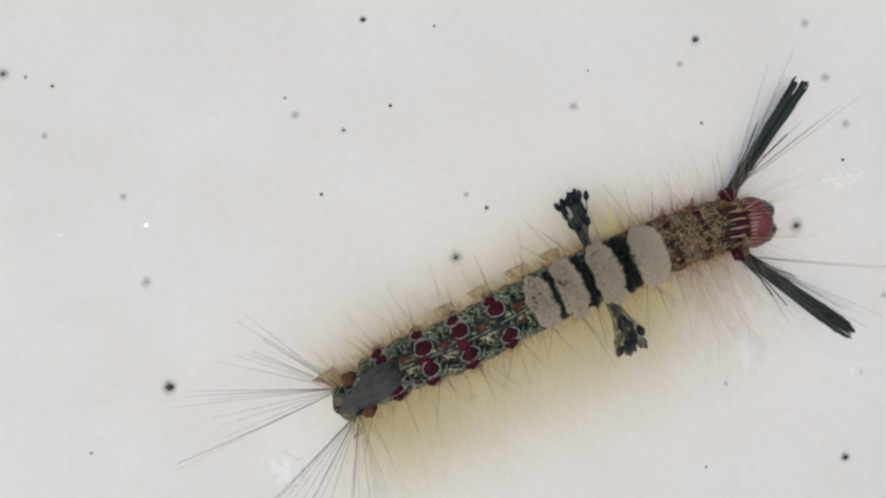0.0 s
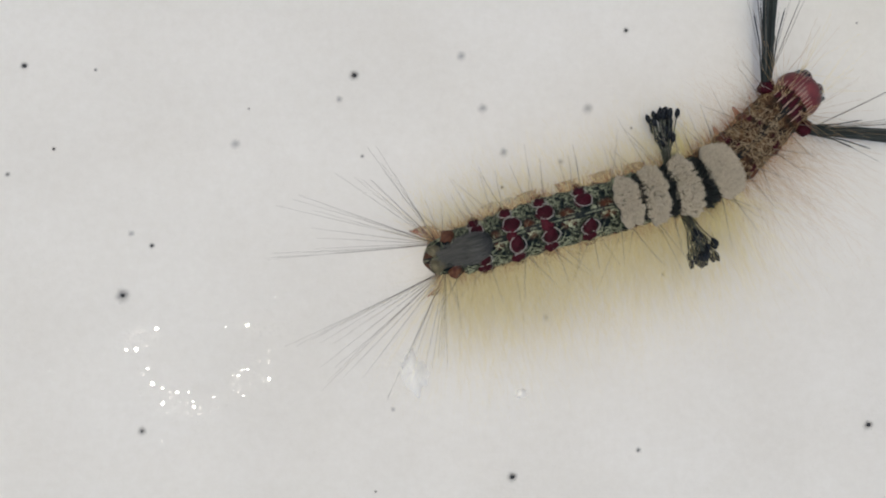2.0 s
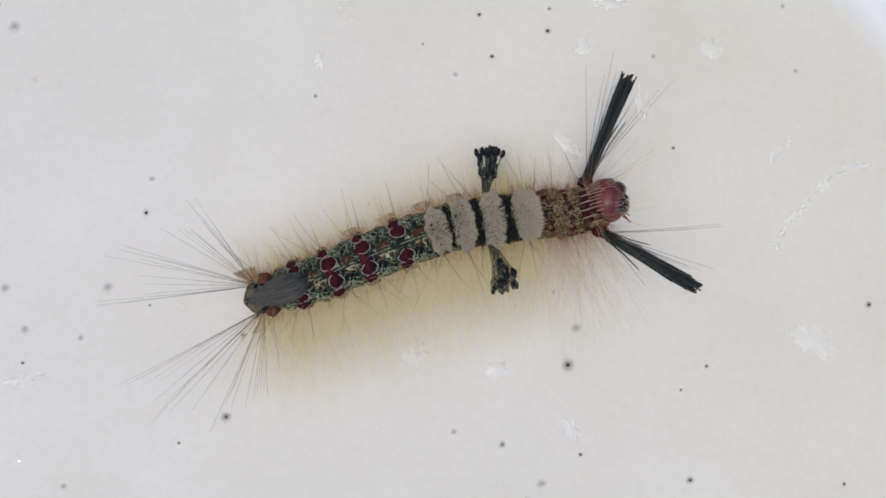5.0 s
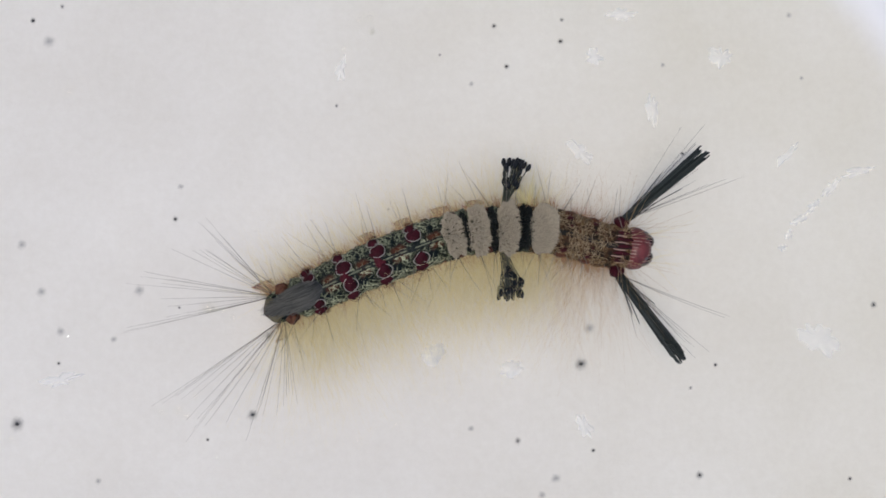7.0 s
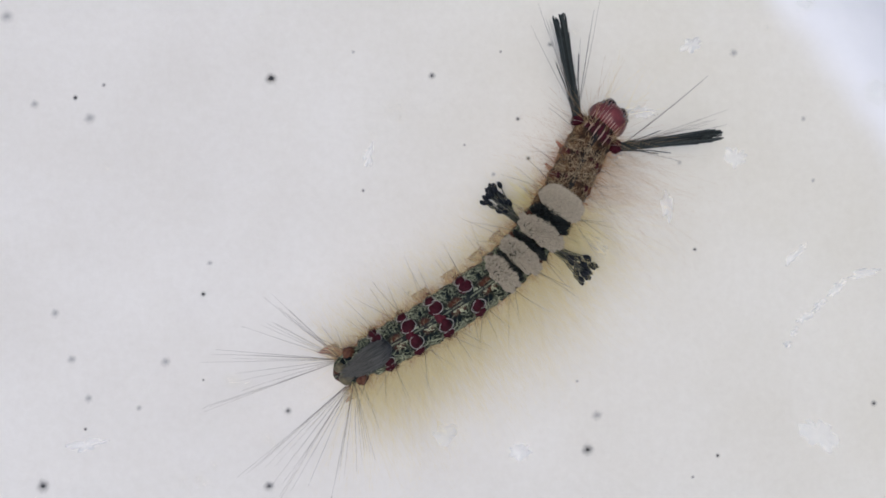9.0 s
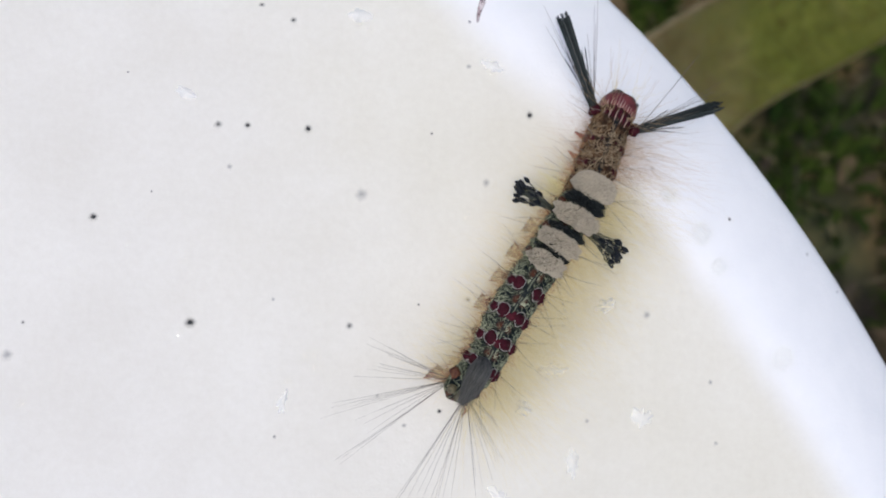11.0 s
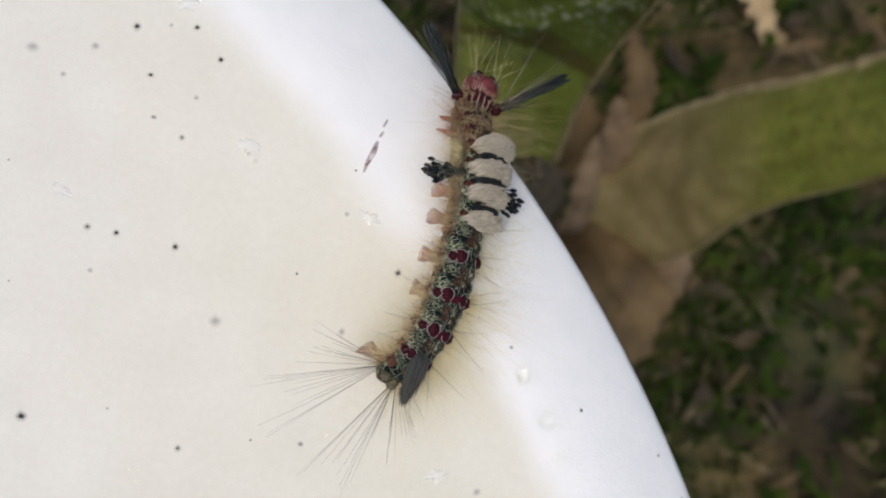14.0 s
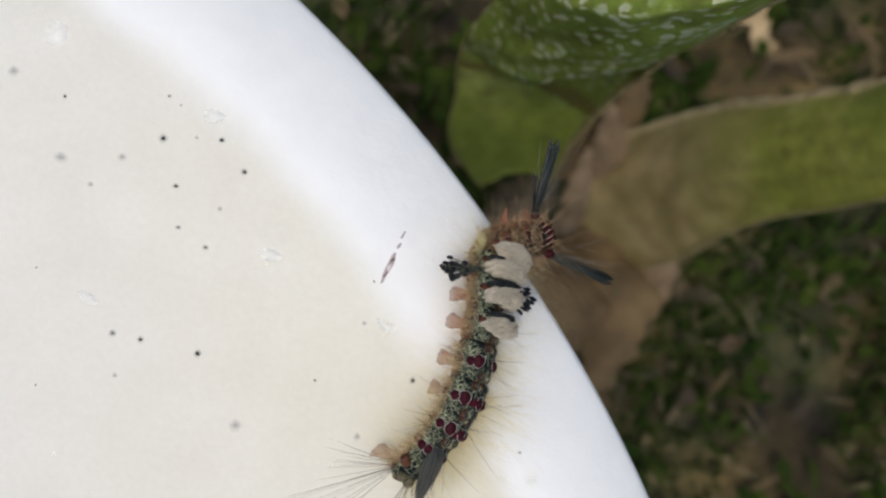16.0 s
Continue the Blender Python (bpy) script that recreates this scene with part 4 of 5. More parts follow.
def caterpillar():
    root = tagged(new("caterpillar"), "hairy caterpillar with four cream tufts, red warts and black pencils", "caterpillar")
    segs = [head()]
    for k in range(1, 13):
        thorax = k < 5
        segs.append(barrel(k, M_THORAX if thorax else M_SKIN, "front_segment" if thorax else "abdomen_segment", "brown netted front segment" if thorax else "dark mottled abdomen segment"))
    for k, seg in enumerate(segs):
        seg.parent = root
        R = RADII[k]
        if k == 0:
            continue
        if k == 1:
            for y in (-0.105, -0.053, 0.0, 0.053, 0.105):
                z = math.sqrt(0.162 ** 2 - y * y)
                s = Shape().blob((0.055, y, z), (0.075, 0.019, 0.02), 0.3, 12, 7, Matrix.Rotation(-math.asin(y / 0.17), 3, "X"), seed=y)
                part("collar_stripe", s, M_WART, seg, "dark red collar stripe")
            for y in (-0.13, -0.08, -0.027, 0.027, 0.08, 0.13):
                z = math.sqrt(0.168 ** 2 - y * y)
                s = Shape()
                s.tube([Vector((-0.02 + y * 0.1, y, z + 0.002)), Vector((0.04, y * 0.98 + 0.006 * math.sin(90 * y), z + 0.008)), Vector((0.105, y * 0.95, z - 0.004))], [0.004, 0.0055, 0.003], 5)
                part("collar_line", s, M_PINKHAIR, seg, "pale collar line")
            part("neck_fold", Shape().blob((0.06, 0, -0.01), (0.08, 0.16, 0.145), 0.1, 20, 10), M_HEAD, seg, "reddish neck fold")
            for side in (-1, 1):
                pencil(seg, side)
            ruff = Shape()
            for i in range(32):
                side = 1 if i % 2 else -1
                a = side * rnd.uniform(0.0, 1.7)
                e = rnd.uniform(-0.2, 0.75)
                y = side * rnd.uniform(0.03, 0.16)
                ruff.hair((0.05, y, math.sqrt(max(0.0, R * R - y * y)) * 0.9), (math.cos(a) * math.cos(e), math.sin(a) * math.cos(e), math.sin(e)), rnd.uniform(0.16, 0.60), 0.0013, 0.0006, 0.05, 3)
            part("ruff_hairs", ruff, M_TAN, seg, "fine tan hairs round the neck", kind="stuff")
            side_hairs(seg, 3, 30, 0.35, R, 0.0, M_TAN)
        elif k in (2, 3):
            for side in (-1, 1):
                wart(seg, 0.01, side * 0.07, 0.020, False, M_WART, R, label="small dark red wart")
                wart(seg, 0.0, side * 0.135, 0.030, False, M_WART, R, label="dark red side wart")
                wart(seg, -0.01, side * 0.172, 0.042, False, M_SIDEWART, R, label="rusty side wart")
            net = Shape()
            for i in range(150):
                x, y, a = rnd.uniform(-0.13, 0.13), rnd.uniform(-0.165, 0.165), rnd.uniform(0, 6.28)
                line, bend = [], rnd.gauss(0, 0.6)
                for step in range(6):
                    y = max(-0.168, min(0.168, y))
                    line.append(Vector((x, y, math.sqrt(max(0.0, R * R - y * y)) * 0.955 + 0.004)))
                    x, y = x + math.cos(a) * 0.013, y + math.sin(a) * 0.013
                    a += bend + rnd.gauss(0, 0.35)
                net.tube(line, [0.0013, 0.0020, 0.0022, 0.0021, 0.0018, 0.0010], 4)
            for i in range(9):
                y, a = rnd.uniform(-0.15, 0.15), rnd.gauss(0, 0.5)
                net.hair((rnd.uniform(-0.12, 0.02), y, math.sqrt(R * R - y * y) * 0.96), (math.cos(a), math.sin(a) * 0.6, 0.10), rnd.uniform(0.06, 0.18), 0.0026, 0.0012, 0.05, 2)
            part("lying_hairs", net, M_LYING, seg, "short curled pale hairs lying on the back", kind="stuff")
            side_hairs(seg, 4, 45, 0.34, R, -0.1, M_TAN)
        else:
            side_hairs(seg, 4, 150, 0.46, R, 0.12)
        if 4 <= k <= 7:
            for side in (-1, 1):
                wart(seg, 0.02, side * 0.16, 0.045, False, M_SIDEWART, R, label="rusty side wart", bulge=0.5)
                wart(seg, 0.03, side * 0.172, 0.034, False, M_WART, R)
            halfx, halfy, top = ((0.100, 0.185, 0.43), (0.084, 0.20, 0.415), (0.079, 0.19, 0.40), (0.078, 0.165, 0.37))[k - 4]
            tuft(seg, halfx, halfy, 0.12, top, 3800, 0.3 if k == 4 else 0.8, "cream_tuft", M_TUFT, "dense brush-like cream tuft", x0=(0.0, -0.06, -0.06, 0.0)[k - 4])
            # black hair added below the cream to darken the pits like deep shade
            if k > 4:
                tuft(seg, halfx * 0.92, halfy * 0.85, 0.12, 0.30, 900, 0.3, "pit_shade_hair", M_BLACK, "short dark hair added as shade between the pale curls", x0=-0.06 if k < 7 else 0.0)
            if k != 5:
                hx, hy, tp, n, bx = {4: (0.072, 0.175, 0.37, 1200, -0.148), 6: (0.034, 0.17, 0.35, 560, 0.055), 7: (0.028, 0.155, 0.325, 420, 0.095)}[k]
                tuft(seg, hx, hy, 0.12, tp, n, 0.3, "black_tuft", M_BLACK, "band of short black hair", x0=bx)
        if k == 4:
            y = Shape()
            for side in (-1, 1):
                for i in range(64):
                    a = rnd.gauss(0.1, 0.4)
                    y.hair((-0.10 + rnd.uniform(-0.03, 0.03), side * 0.16, 0.02), (-math.sin(a), side, rnd.uniform(-0.25, 0.35)), rnd.uniform(0.12, 0.34), 0.0026, 0.0010, 0.04, 2)
            part("yellow_hairs", y, M_YELLOW, seg, "pale yellow side hair", kind="stuff")
        if k == 5:
            for side in (-1, 1):
                club_brush(seg, side)
        if 8 <= k <= 11:
            gap = {8: 0.096, 9: 0.082, 10: 0.072, 11: 0.11}[k]
            for side in (-1, 1):
                wart(seg, 0.0, side * gap, 0.058 if k < 11 else 0.046, True, M_WART, R)
                wart(seg, -0.01, side * 0.155, 0.046, True, M_WART, R, bulge=0.75)
                wart(seg, 0.0, side * R, 0.055, False, M_SIDEWART, R, label="rusty side wart", bulge=0.65)
            if k in (9, 10):
                bridge = Shape().blob((-0.012, 0, R * 0.95), (0.034, 0.06, 0.014), 0.7, 14, 7, seed=k)
                part("wart", bridge, M_MIDWART, seg, "bright red wart joining the pair")
        if 6 <= k <= 9:
            for side in (-1, 1):
                proleg(seg, side, -0.03, 0.12, 0.82)
        if k in (1, 2, 3):
            for side in (-1, 1):
                s = Shape()
                if k == 1:
                    s.tube([Vector((0.05, 0.045 * side, -0.09)), Vector((0.09, 0.065 * side, -0.17)), Vector((0.14, 0.07 * side, -0.235))], [0.034, 0.026, 0.008], 8)
                else:
                    s.tube([Vector((0.03, 0.09 * side, -0.09)), Vector((0.05, 0.17 * side, -0.14)), Vector((0.09, 0.225 * side, -0.215))], [0.032, 0.024, 0.008], 8)
                part("leg", s, M_RIB, seg, "short red-brown leg")
        if k == 11:
            s = Shape()
            way = Vector((-0.74, 0, 0.67)).normalized()
            q = way.to_track_quat("Z", "Y")
            for i in range(2400):
                a, r = rnd.uniform(0, 6.28), math.sqrt(rnd.random())
                o = Vector((math.cos(a) * r * 0.8, math.sin(a) * r, 0))
                root0 = Vector((0.05 + 0.07 * o.x, 0.080 * o.y, 0.11 + 0.02 * o.x))
                L = (0.48 - 0.22 * r * r) * rnd.uniform(0.66, 1.05)
                fray = Vector((rnd.gauss(0, 0.009), rnd.gauss(0, 0.011), rnd.gauss(0, 0.009)))
                p1 = root0 + way * L * 0.5 + q @ (o * 0.04) + fray
                p2 = root0 * 0.8 + Vector((0.01, 0, 0.022)) + way * L + q @ (o * 0.02) + fray * 1.6
                s.tube([root0, p1, p2], [0.0034, 0.0036, 0.0012], 3)
            TAIL.append(part("tail_tuft", s, M_GREY, seg, "backward-pointing slate grey tail tuft", kind="stuff"))
        if k == 12:
            for side in (-1, 1):
                wart(seg, 0.02, side * 0.12, 0.06, False, M_SIDEWART, R, label="rusty side wart", bulge=0.9)
                wart(seg, -0.09, side * 0.055, 0.05, False, M_OLIVE, R, name="lobe", label="olive brown lobe", bulge=0.8)
                proleg(seg, side, -0.03, 0.10, 0.95, 0.10)
                lh = Shape()
                for i in range(21):
                    g = (0.25, 0.55, 0.9, 1.25)[i % 4]
                    a = g + rnd.gauss(0, 0.07)
                    L = (1.15 - 0.42 * max(0, a - 0.4)) * rnd.uniform(0.72, 1.08)
                    e = rnd.uniform(0.02, 0.30)
                    lh.hair((-0.05, side * 0.09, 0.03), (-math.cos(a), side * math.sin(a), e), L, 0.0021, 0.0008, 0.02, 4)
                part("tail_hairs", lh, M_HAIR, seg, "long thin dark tail hairs", kind="stuff")
    return root, segs


# ---- build ----
ground()
grass()
weeds()
litter()
plant()
tan_leaf()
stool()
specks("dark", (-0.35, 1.70, 0.19), (-2.45, 1.23, 0.12), (-0.16, 1.11, 0.12), (-0.63, 0.50, 0.12), (0.50, 0.41, 0.15), (1.95, 1.58, 0.23), (2.98, 0.75, 0.12), (-1.65, -0.81, 0.35))
specks("dark", (2.98, -1.31, 0.23), (2.01, -1.37, 0.08), (4.12, 0.09, 0.11), (3.93, 1.15, 0.08), (5.58, -1.05, 0.24), (3.92, 1.86, 0.16), (7.23, -0.16, 0.13), (7.11, 3.23, 0.17))
specks("dark", (6.65, 3.03, 0.17), (8.10, 2.26, 0.13), (9.39, -0.51, 0.13), (8.29, 0.49, 0.13), (2.85, 3.49, 0.18), (6.56, 3.37, 0.14), (4.46, 3.68, 0.33), (6.41, 3.95, 0.10))
specks("dark", (4.76, 6.82, 0.20), (4.83, 5.41, 0.20), (5.35, 5.42, 0.25), (3.59, 4.53, 0.25), (7.29, 5.69, 0.25), (9.22, 4.90, 0.15), (5.31, 7.11, 0.20), (6.43, 5.46, 0.10))
specks("dark", (3.62, 7.32, 0.15), (4.54, 7.20, 0.25), (5.04, 7.33, 0.20))
specks("grey", (0.14, 1.66, 0.12), (-2.63, 1.29, 0.12), (-0.88, 1.16, 0.12), (-0.48, 0.94, 0.15), (0.29, 0.07, 0.35), (1.99, 1.00, 0.12), (2.65, 0.29, 0.39), (-2.17, -1.25, 0.12))
specks("grey", (-2.78, 1.31, 0.31), (1.20, 1.36, 0.08), (3.89, -1.16, 0.16), (0.40, -0.88, 0.24), (5.63, 1.88, 0.08), (4.48, 0.27, 0.30), (6.61, -0.05, 0.21), (7.16, 0.55, 0.38))
specks("grey", (8.11, -0.41, 0.26), (8.07, 0.31, 0.13), (4.63, 0.89, 0.22), (7.07, 1.13, 0.09), (9.68, 0.93, 0.23), (5.24, 2.74, 0.14), (6.10, 3.14, 0.09), (7.13, 3.41, 0.14))
specks("grey", (3.08, 3.60, 0.14), (5.82, 3.73, 0.24), (6.84, 4.02, 0.19), (4.88, 6.47, 0.20), (5.16, 6.36, 0.20), (3.79, 5.79, 0.10), (4.58, 5.40, 0.25), (4.06, 4.78, 0.10))
specks("grey", (11.15, 3.02, 0.20), (10.11, 4.64, 0.15), (8.44, 5.30, 0.15), (4.49, 7.58, 0.15), (4.61, 7.53, 0.10))
specks("faint", (-2.50, 0.89, 0.23), (-0.81, 1.04, 0.27), (0.36, 0.50, 0.19), (1.10, 1.11, 0.31), (3.00, 1.00, 0.31), (-1.97, 0.48, 0.23), (-1.81, -0.10, 0.35), (2.86, 1.32, 0.31))
specks("faint", (2.15, -0.80, 0.15), (2.72, 1.70, 0.30), (1.84, 1.41, 0.23), (3.62, 1.30, 0.32), (6.23, 0.07, 0.21), (3.26, -0.19, 0.21), (5.88, -0.70, 0.21), (6.91, -0.37, 0.34))
specks("faint", (3.41, 0.92, 0.21), (3.97, 2.12, 0.21), (6.79, -0.50, 0.26), (7.97, 3.01, 0.17), (9.16, 2.87, 0.17), (7.24, 0.84, 0.39), (2.97, 3.32, 0.39), (6.35, 2.89, 0.18))
specks("faint", (2.52, 3.43, 0.29), (5.15, 3.92, 0.14), (8.46, 3.98, 0.29), (2.28, 4.16, 0.43), (5.85, 4.88, 0.45), (6.94, 5.06, 0.30), (9.08, 3.41, 0.20), (10.45, 4.30, 0.15))
specks("faint", (5.19, 6.73, 0.20), (6.72, 6.08, 0.20), (4.70, 5.04, 0.20), (3.73, 6.79, 0.46), (4.82, 7.29, 0.15), (4.24, 6.94, 0.30), (6.00, 7.94, 0.30), (3.14, 7.41, 0.41))
specks("faint", (4.04, 6.63, 0.21), (6.82, 7.51, 0.16))
smear()
for k, (x, y, l, w, a) in enumerate([(9.60, 2.06, 0.14, 0.035, 12), (9.36, 1.93, 0.10, 0.035, 45), (9.20, 1.78, 0.09, 0.03, 44), (9.07, 1.67, 0.08, 0.035, 30), (8.98, 1.55, 0.05, 0.03, 60), (8.92, 1.44, 0.035, 0.03, 0), (8.99, 2.22, 0.13, 0.03, 40), (9.19, 0.67, 0.18, 0.10, -30), (7.86, 2.63, 0.05, 0.13, 0), (5.29, 3.04, 0.04, 0.10, -15), (8.47, 3.07, 0.09, 0.09, 0), (7.38, 3.10, 0.07, 0.06, 0), (7.64, 3.45, 0.12, 0.05, 0), (7.23, 2.31, 0.14, 0.06, -40), (7.16, 0.05, 0.10, 0.06, -60), (2.99, 0.62, 0.15, 0.05, 10)]):
    wet("wet_mark", x, y, l, w, a, 0.012, seed=k)
for k, (x, y, l, w, a) in enumerate([(5.95, 0.68, 0.10, 0.09, 0), (6.58, 0.54, 0.10, 0.07, 10), (2.31, -0.55, 0.09, 0.15, 15), (3.06, -0.72, 0.05, 0.04, 0), (-0.85, -1.37, 0.12, 0.12, 0), (8.08, 4.04, 0.10, 0.06, 20), (6.93, 6.10, 0.10, 0.05, -20), (5.73, 6.45, 0.11, 0.06, 0), (4.91, 7.52, 0.10, 0.06, 20), (4.29, 5.65, 0.09, 0.05, -15), (3.40, 7.83, 0.10, 0.12, 0)]):
    wet("wet_mark", x, y, l, w, a, 0.022, "thin clear puddle of water on the white plastic", seed=k + 30)
for x, y, r in [(8.60, 5.11, 0.055), (8.93, 4.75, 0.075), (9.11, 4.46, 0.06), (9.75, 3.66, 0.08), (8.33, 5.02, 0.05), (8.62, 5.06, 0.045)]:
    wet("water_drop", x, y, r * 1.45, r * 1.35, 30, 0.062, "small clear water drop on the white plastic rim", seed=x)
for k, (x, y) in enumerate([(5.72, 6.41), (5.74, 6.37), (5.83, 6.33), (6.92, 6.13), (6.93, 6.04), (4.37, 4.22), (6.79, 4.75), (7.18, 4.48), (7.06, 4.15), (6.91, 3.85), (5.46, 3.45), (5.55, 3.35), (5.54, 3.46), (5.32, 3.22), (7.72, 4.45), (8.08, 4.72), (8.76, 4.21), (2.60, 0.18), (2.17, -0.69), (2.82, -0.78), (3.90, 0.34), (3.77, 0.33), (4.03, 0.44), (3.96, 0.29), (4.51, 0.62), (4.47, 0.66), (4.35, 1.06), (4.22, 1.13), (4.29, 1.12), (5.32, 0.03), (5.63, 0.13), (3.11, 2.92)]):
    wet("water_drop", x, y, 0.030 + 0.006 * math.sin(k * 2.3), 0.026, k * 40, 0.0021, "tiny glinting water bead on the white plastic", seed=k)
wet("water_drop", 4.16, 1.14, 0.065, 0.04, -40, 0.007, "small clear water drop on the white plastic", seed=3)
cat, segments = caterpillar()

# ---- movement: the body's axis at each time, from head to tail, in centimetres ----
AT = (0, 1, 4, 7, 9, 11, 12.3)
ROLL_SHARE = (0.15, 0.25, 1.08, 1.0, 0.45, 0.6, 0.5)
REARED = {6.3: 48.0, 6.5: 64.0, 8.0: -16.0, 12.0: -15.0, 12.5: -40.0, 13.0: -45.0, 15.5: -35.0, 16.0: -60.0}
SPINES = []
# seconds, degrees of swing and lift of the left and then of the right hair pencil
FEELING = [(0.0, 0, 0, 0, 0), (4.2, 0, 0, 0, 0), (6.3, 0, 0, 7, -11), (6.5, -3, -4, 8, -13), (7.0, 0, 0, 0, 0), (7.5, 0, 0, 0, 0), (8.0, 0, 0, 9, 0), (8.5, 0, 0, 6, 0), (9.2, 0, 0, 0, 0), (11.3, 4, 10, 4, -8), (11.5, 14, 42, 13, -14), (12.0, 4, 5, 8, -20), (12.5, 22, 18, 14, 0), (13.0, 1, 14, 9, -22), (13.5, 7, 19, 7, -17), (14.0, 20, 34, 4, -12), (14.5, 26, 30, 12, -15), (15.0, 5, 8, -4, -28), (15.5, 33, 10, -22, -14), (16.0, 38, 34, 4, -10)]
# seconds, degrees by which the tail tuft is laid back
LAID = [(0.0, 0), (4.2, -2), (6.5, -20), (8.5, -20), (9.2, -6), (11.5, -8), (16.0, -12)]
# seconds, degrees backwards of the left and the right brush, degrees against the roll of the body
SWING = [(0.0, 0, 0, 0), (2.0, -8, 0, 0), (4.2, -8, -4, 0), (6.5, -20, -12, 0), (8.0, 4, 4, 0), (9.2, -6, 0, 0), (11.5, 10, 14, -10), (13.5, 20, 36, -42), (16.0, 18, 38, -42)]


def spine(t, roll, *points):
    SPINES.append((t, roll, [Vector(p) for p in points]))


spine(0.0, 0, (2.23, 0.30, 0.24), (2.07, 0.28, 0.24), (1.50, 0.08, 0.22), (0.82, -0.22, 0.22), (0.33, -0.48, 0.22), (-0.15, -0.69, 0.22), (-0.43, -0.88, 0.20))
spine(0.5, 0, (3.03, 0.22, 0.24), (2.88, 0.25, 0.24), (2.28, 0.30, 0.22), (1.54, 0.12, 0.22), (1.06, -0.09, 0.22), (0.59, -0.32, 0.22), (0.31, -0.43, 0.20))
spine(1.0, 0, (3.72, 0.28, 0.24), (3.55, 0.28, 0.24), (2.92, 0.29, 0.22), (2.16, 0.22, 0.22), (1.64, 0.10, 0.22), (1.17, -0.07, 0.22), (0.86, -0.16, 0.20))
spine(1.5, 0, (4.42, 0.64, 0.24), (4.27, 0.60, 0.24), (3.62, 0.44, 0.22), (2.91, 0.34, 0.22), (2.40, 0.24, 0.22), (1.92, 0.16, 0.22), (1.67, 0.11, 0.20))
spine(2.0, 0, (5.05, 1.31, 0.24), (4.91, 1.19, 0.24), (4.42, 0.78, 0.22), (3.78, 0.59, 0.22), (3.24, 0.46, 0.22), (2.79, 0.33, 0.22), (2.51, 0.26, 0.20))
spine(2.5, 0, (5.74, 1.75, 0.24), (5.58, 1.64, 0.24), (5.10, 1.27, 0.22), (4.44, 0.92, 0.22), (3.95, 0.69, 0.22), (3.50, 0.53, 0.22), (3.22, 0.43, 0.20))
spine(3.0, 0, (6.49, 1.75, 0.24), (6.33, 1.73, 0.24), (5.80, 1.60, 0.22), (5.09, 1.33, 0.22), (4.64, 1.05, 0.22), (4.23, 0.84, 0.22), (3.98, 0.73, 0.20))
spine(3.5, 0, (7.11, 1.47, 0.24), (6.94, 1.50, 0.24), (6.35, 1.65, 0.22), (5.61, 1.52, 0.22), (5.12, 1.30, 0.22), (4.70, 1.07, 0.22), (4.43, 0.98, 0.20))
spine(4.0, 0, (7.50, 2.04, 0.24), (7.34, 1.93, 0.24), (6.79, 1.75, 0.22), (6.05, 1.62, 0.22), (5.56, 1.46, 0.22), (5.05, 1.29, 0.22), (4.77, 1.21, 0.20))
spine(4.2, 0, (7.44, 2.19, 0.24), (7.30, 2.08, 0.24), (6.78, 1.79, 0.22), (6.10, 1.62, 0.22), (5.57, 1.46, 0.22), (5.09, 1.28, 0.22), (4.77, 1.19, 0.20))
spine(6.3, 0, (7.23, 0.98, 0.72), (7.24, 1.07, 0.47), (6.82, 1.57, 0.22), (6.14, 1.64, 0.22), (5.59, 1.45, 0.22), (5.08, 1.25, 0.22), (4.77, 1.15, 0.20))
spine(6.5, 0, (7.05, 0.95, 0.72), (7.07, 1.06, 0.47), (6.75, 1.57, 0.22), (6.12, 1.63, 0.22), (5.58, 1.46, 0.22), (5.06, 1.24, 0.22), (4.76, 1.14, 0.20))
spine(7.0, 0, (7.56, 1.48, 0.24), (7.40, 1.50, 0.24), (6.82, 1.65, 0.22), (6.12, 1.63, 0.22), (5.55, 1.45, 0.22), (5.03, 1.24, 0.22), (4.73, 1.12, 0.20))
spine(7.5, 0, (7.43, 2.18, 0.24), (7.29, 2.08, 0.24), (6.80, 1.77, 0.22), (6.12, 1.63, 0.22), (5.54, 1.47, 0.22), (5.02, 1.27, 0.22), (4.72, 1.14, 0.20))
spine(8.0, 0, (7.16, 2.605, 0.23), (7.09, 2.49, 0.24), (6.76, 2.00, 0.22), (6.14, 1.66, 0.22), (5.56, 1.47, 0.22), (5.05, 1.26, 0.22), (4.77, 1.11, 0.20))
spine(8.5, 0, (7.02, 2.94, 0.24), (6.97, 2.79, 0.24), (6.74, 2.20, 0.22), (6.19, 1.74, 0.22), (5.58, 1.50, 0.22), (5.09, 1.27, 0.22), (4.80, 1.14, 0.20))
spine(9.0, 0, (7.27, 3.32, 0.24), (7.15, 3.17, 0.24), (6.85, 2.61, 0.22), (6.37, 2.04, 0.22), (5.88, 1.69, 0.22), (5.42, 1.42, 0.22), (5.11, 1.24, 0.20))
spine(9.2, 0, (7.25, 3.52, 0.24), (7.16, 3.38, 0.24), (6.84, 2.78, 0.22), (6.43, 2.16, 0.22), (5.98, 1.80, 0.22), (5.59, 1.55, 0.22), (5.31, 1.40, 0.20))
spine(11.3, 6, (8.10, 6.07, 0.12), (8.03, 5.90, 0.18), (7.87, 5.34, 0.22), (7.54, 4.67, 0.22), (7.31, 4.20, 0.22), (7.13, 3.74, 0.22), (6.96, 3.51, 0.20))
spine(11.5, 12, (7.92, 6.18, 0.13), (7.90, 6.02, 0.18), (7.85, 5.48, 0.22), (7.59, 4.81, 0.22), (7.36, 4.31, 0.22), (7.15, 3.86, 0.22), (6.96, 3.65, 0.20))
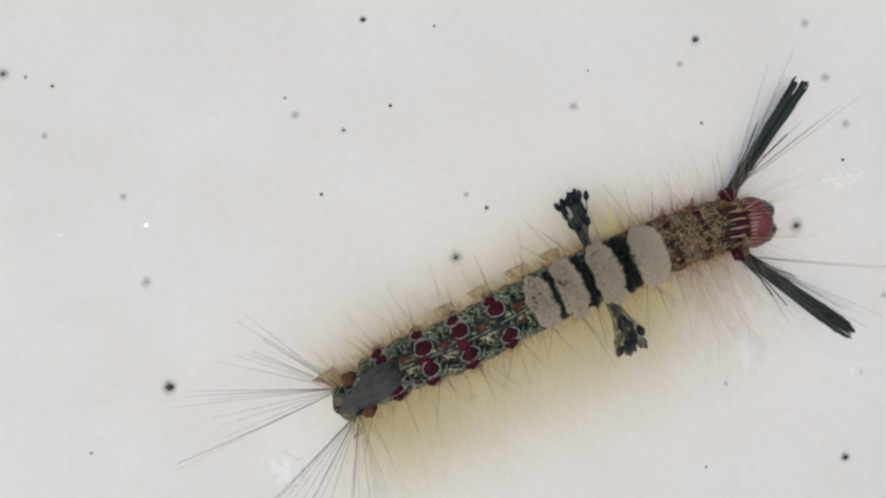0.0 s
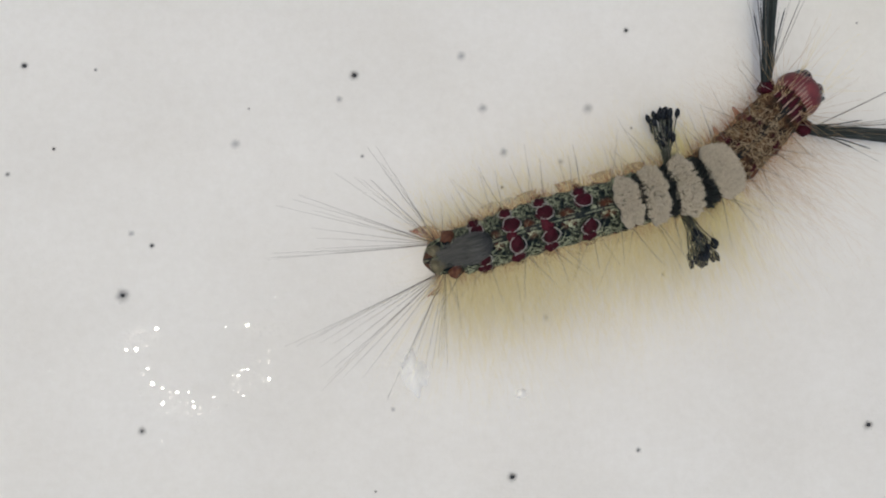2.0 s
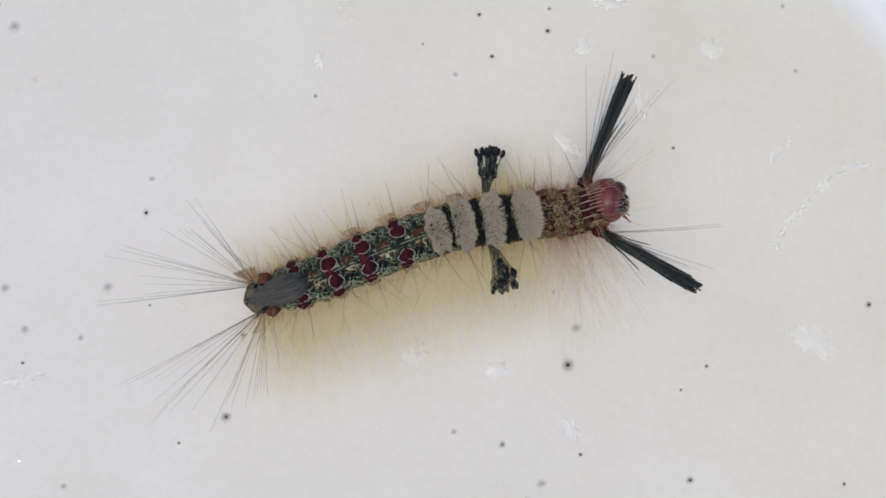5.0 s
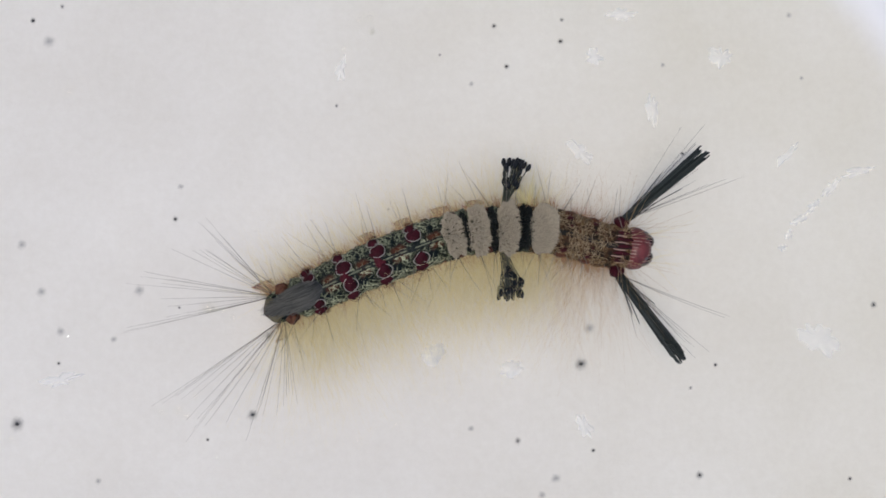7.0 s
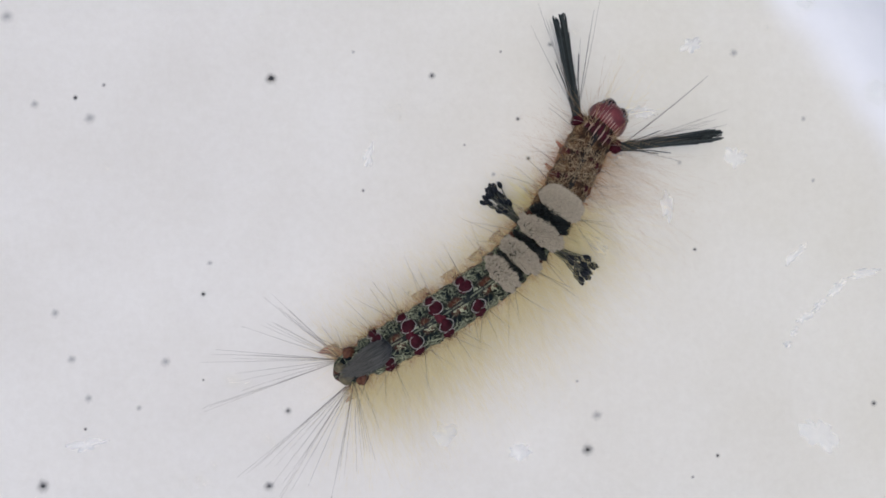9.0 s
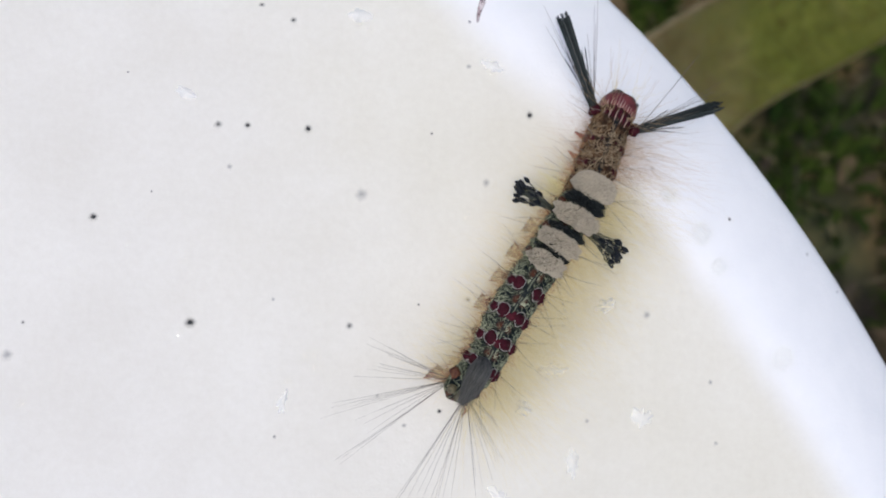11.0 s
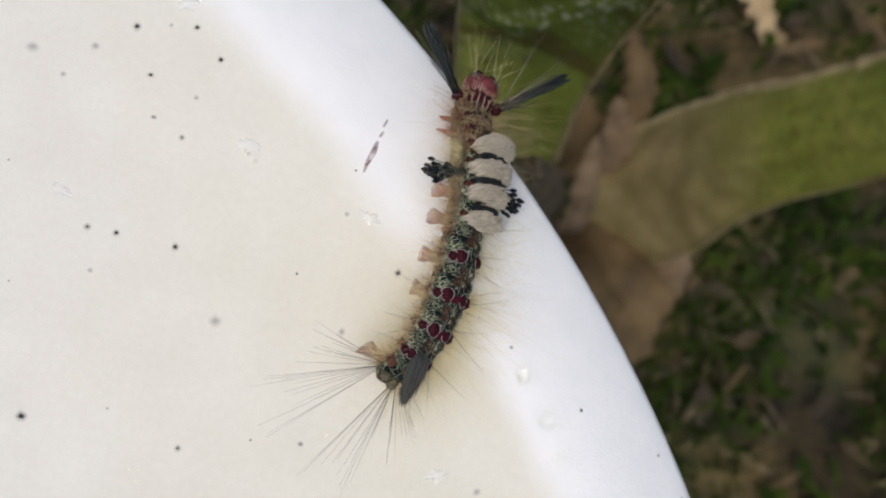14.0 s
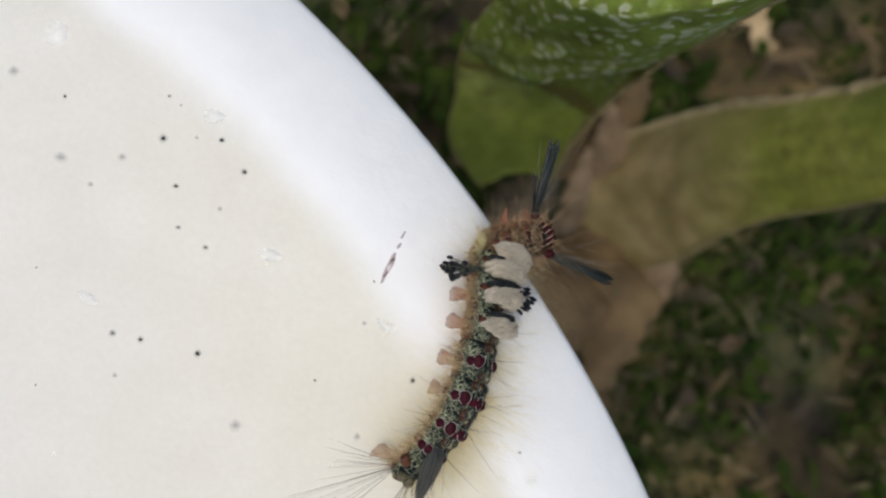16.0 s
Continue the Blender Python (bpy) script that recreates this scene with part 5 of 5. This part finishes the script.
spine(12.0, 15, (8.00, 6.65, -0.07), (7.93, 6.49, 0.02), (7.86, 5.99, 0.18), (7.70, 5.22, 0.22), (7.52, 4.68, 0.22), (7.31, 4.22, 0.22), (7.13, 4.03, 0.20))
spine(12.5, 28, (8.39, 6.72, -0.36), (8.30, 6.66, -0.20), (7.90, 6.35, 0.07), (7.75, 5.62, 0.22), (7.62, 4.98, 0.22), (7.47, 4.50, 0.22), (7.32, 4.30, 0.20))
spine(13.0, 36, (8.10, 7.05, -0.35), (8.07, 6.95, -0.25), (7.91, 6.48, 0.0), (7.79, 5.82, 0.21), (7.67, 5.18, 0.22), (7.46, 4.66, 0.22), (7.31, 4.48, 0.20))
spine(13.5, 50, (7.59, 7.51, -0.26), (7.59, 7.34, -0.25), (7.71, 6.83, -0.06), (7.76, 6.16, 0.16), (7.76, 5.55, 0.22), (7.59, 5.05, 0.22), (7.43, 4.84, 0.20))
spine(14.0, 52, (7.60, 7.50, -0.26), (7.58, 7.33, -0.24), (7.65, 6.89, -0.07), (7.73, 6.27, 0.14), (7.74, 5.61, 0.22), (7.59, 5.06, 0.22), (7.43, 4.86, 0.20))
spine(14.5, 55, (7.33, 7.57, -0.24), (7.35, 7.40, -0.18), (7.60, 6.89, -0.05), (7.73, 6.29, 0.13), (7.74, 5.66, 0.22), (7.56, 5.14, 0.22), (7.40, 4.93, 0.20))
spine(15.0, 55, (7.57, 7.69, -0.26), (7.53, 7.52, -0.26), (7.59, 6.94, -0.06), (7.73, 6.33, 0.12), (7.73, 5.69, 0.22), (7.58, 5.13, 0.22), (7.41, 4.92, 0.20))
spine(15.5, 55, (7.85, 7.65, -0.31), (7.73, 7.51, -0.26), (7.54, 6.99, -0.07), (7.71, 6.31, 0.13), (7.77, 5.67, 0.22), (7.57, 5.21, 0.22), (7.42, 4.97, 0.20))
spine(16.0, 50, (8.10, 7.34, -0.39), (8.07, 7.28, -0.26), (7.68, 7.04, -0.15), (7.75, 6.35, 0.11), (7.75, 5.70, 0.22), (7.58, 5.19, 0.22), (7.41, 4.92, 0.20))


def along_body(points, u):
    """The place and the way towards the head at segment number u."""
    n = len(points)
    gap = [AT[k + 1] - AT[k] for k in range(n - 1)]
    rise = [(points[k + 1] - points[k]) / gap[k] for k in range(n - 1)]
    slope = [rise[0]] + [(rise[k - 1] * gap[k] + rise[k] * gap[k - 1]) / (gap[k] + gap[k - 1]) for k in range(1, n - 1)] + [rise[-1]]
    k = max(i for i in range(n - 1) if AT[i] <= u)
    h = AT[k + 1] - AT[k]
    s = (u - AT[k]) / h
    a, b, c, d = points[k], slope[k] * h, points[k + 1], slope[k + 1] * h
    place = (2 * s ** 3 - 3 * s ** 2 + 1) * a + (s ** 3 - 2 * s ** 2 + s) * b + (-2 * s ** 3 + 3 * s ** 2) * c + (s ** 3 - s ** 2) * d
    way = ((6 * s * s - 6 * s) * a + (3 * s * s - 4 * s + 1) * b + (-6 * s * s + 6 * s) * c + (3 * s * s - 2 * s) * d) / h
    return place, -way.normalized()


def body_pose(t, roll, points, u):
    place, way = along_body(points, u)
    share = float(np.interp(u, AT, ROLL_SHARE))
    left = Vector((0, 0, 1)).cross(way).normalized()
    up = way.cross(left)
    turn = Matrix((way, left, up)).transposed()
    rear = REARED.get(t, 0) * ((0.5, 1.05, 0.3) if t < 7 else (1.0, -0.35, 0.0))[u] if u < 3 else 0.0
    turn = turn @ Matrix.Rotation(radians(roll * share), 3, "X") @ Matrix.Rotation(radians(-rear), 3, "Y")
    return Matrix.Translation(place * CM) @ turn.to_4x4()


def motions():
    roots = []
    for t, roll, points in SPINES:
        m = body_pose(t, 0, points, 7)
        roots.append((t, Matrix.Translation((m.translation.x, m.translation.y, m.translation.z - 0.22 * CM)) @ Matrix.Rotation(math.atan2(m[1][0], m[0][0]), 4, "Z")))
    walk(cat, roots)
    for u, seg in enumerate(segments):
        walk(seg, [(t, base.inverted() @ body_pose(t, roll, points, u)) for (t, roll, points), (_, base) in zip(SPINES, roots)])

    # the two side brushes swing forwards and back
    for ob, base, side in BRUSHES:
        hinge = Matrix.Translation(base * CM)
        walk(ob, [(t, hinge @ Matrix.Rotation(radians(drop if side > 0 else drop * 1.25), 4, "X") @ Matrix.Rotation(radians(left if side > 0 else -right), 4, "Z") @ hinge.inverted()) for t, left, right, drop in SWING])
    for ob, base, side in PENCILS:
        hinge = Matrix.Translation(base * CM)
        across = Vector((0.66, side * 0.74, 0.0)).cross(Vector((0, 0, 1)))
        walk(ob, [(t, hinge @ Matrix.Rotation(radians(a if side > 0 else c), 4, "Z") @ Matrix.Rotation(radians(b if side > 0 else d), 4, across) @ hinge.inverted()) for t, a, b, c, d in FEELING])
    for ob in TAIL:
        hinge = Matrix.Translation(Vector((0.05, 0, 0.11)) * CM)
        walk(ob, [(t, hinge @ Matrix.Rotation(radians(angle), 4, "Y") @ hinge.inverted()) for t, angle in LAID])


motions()
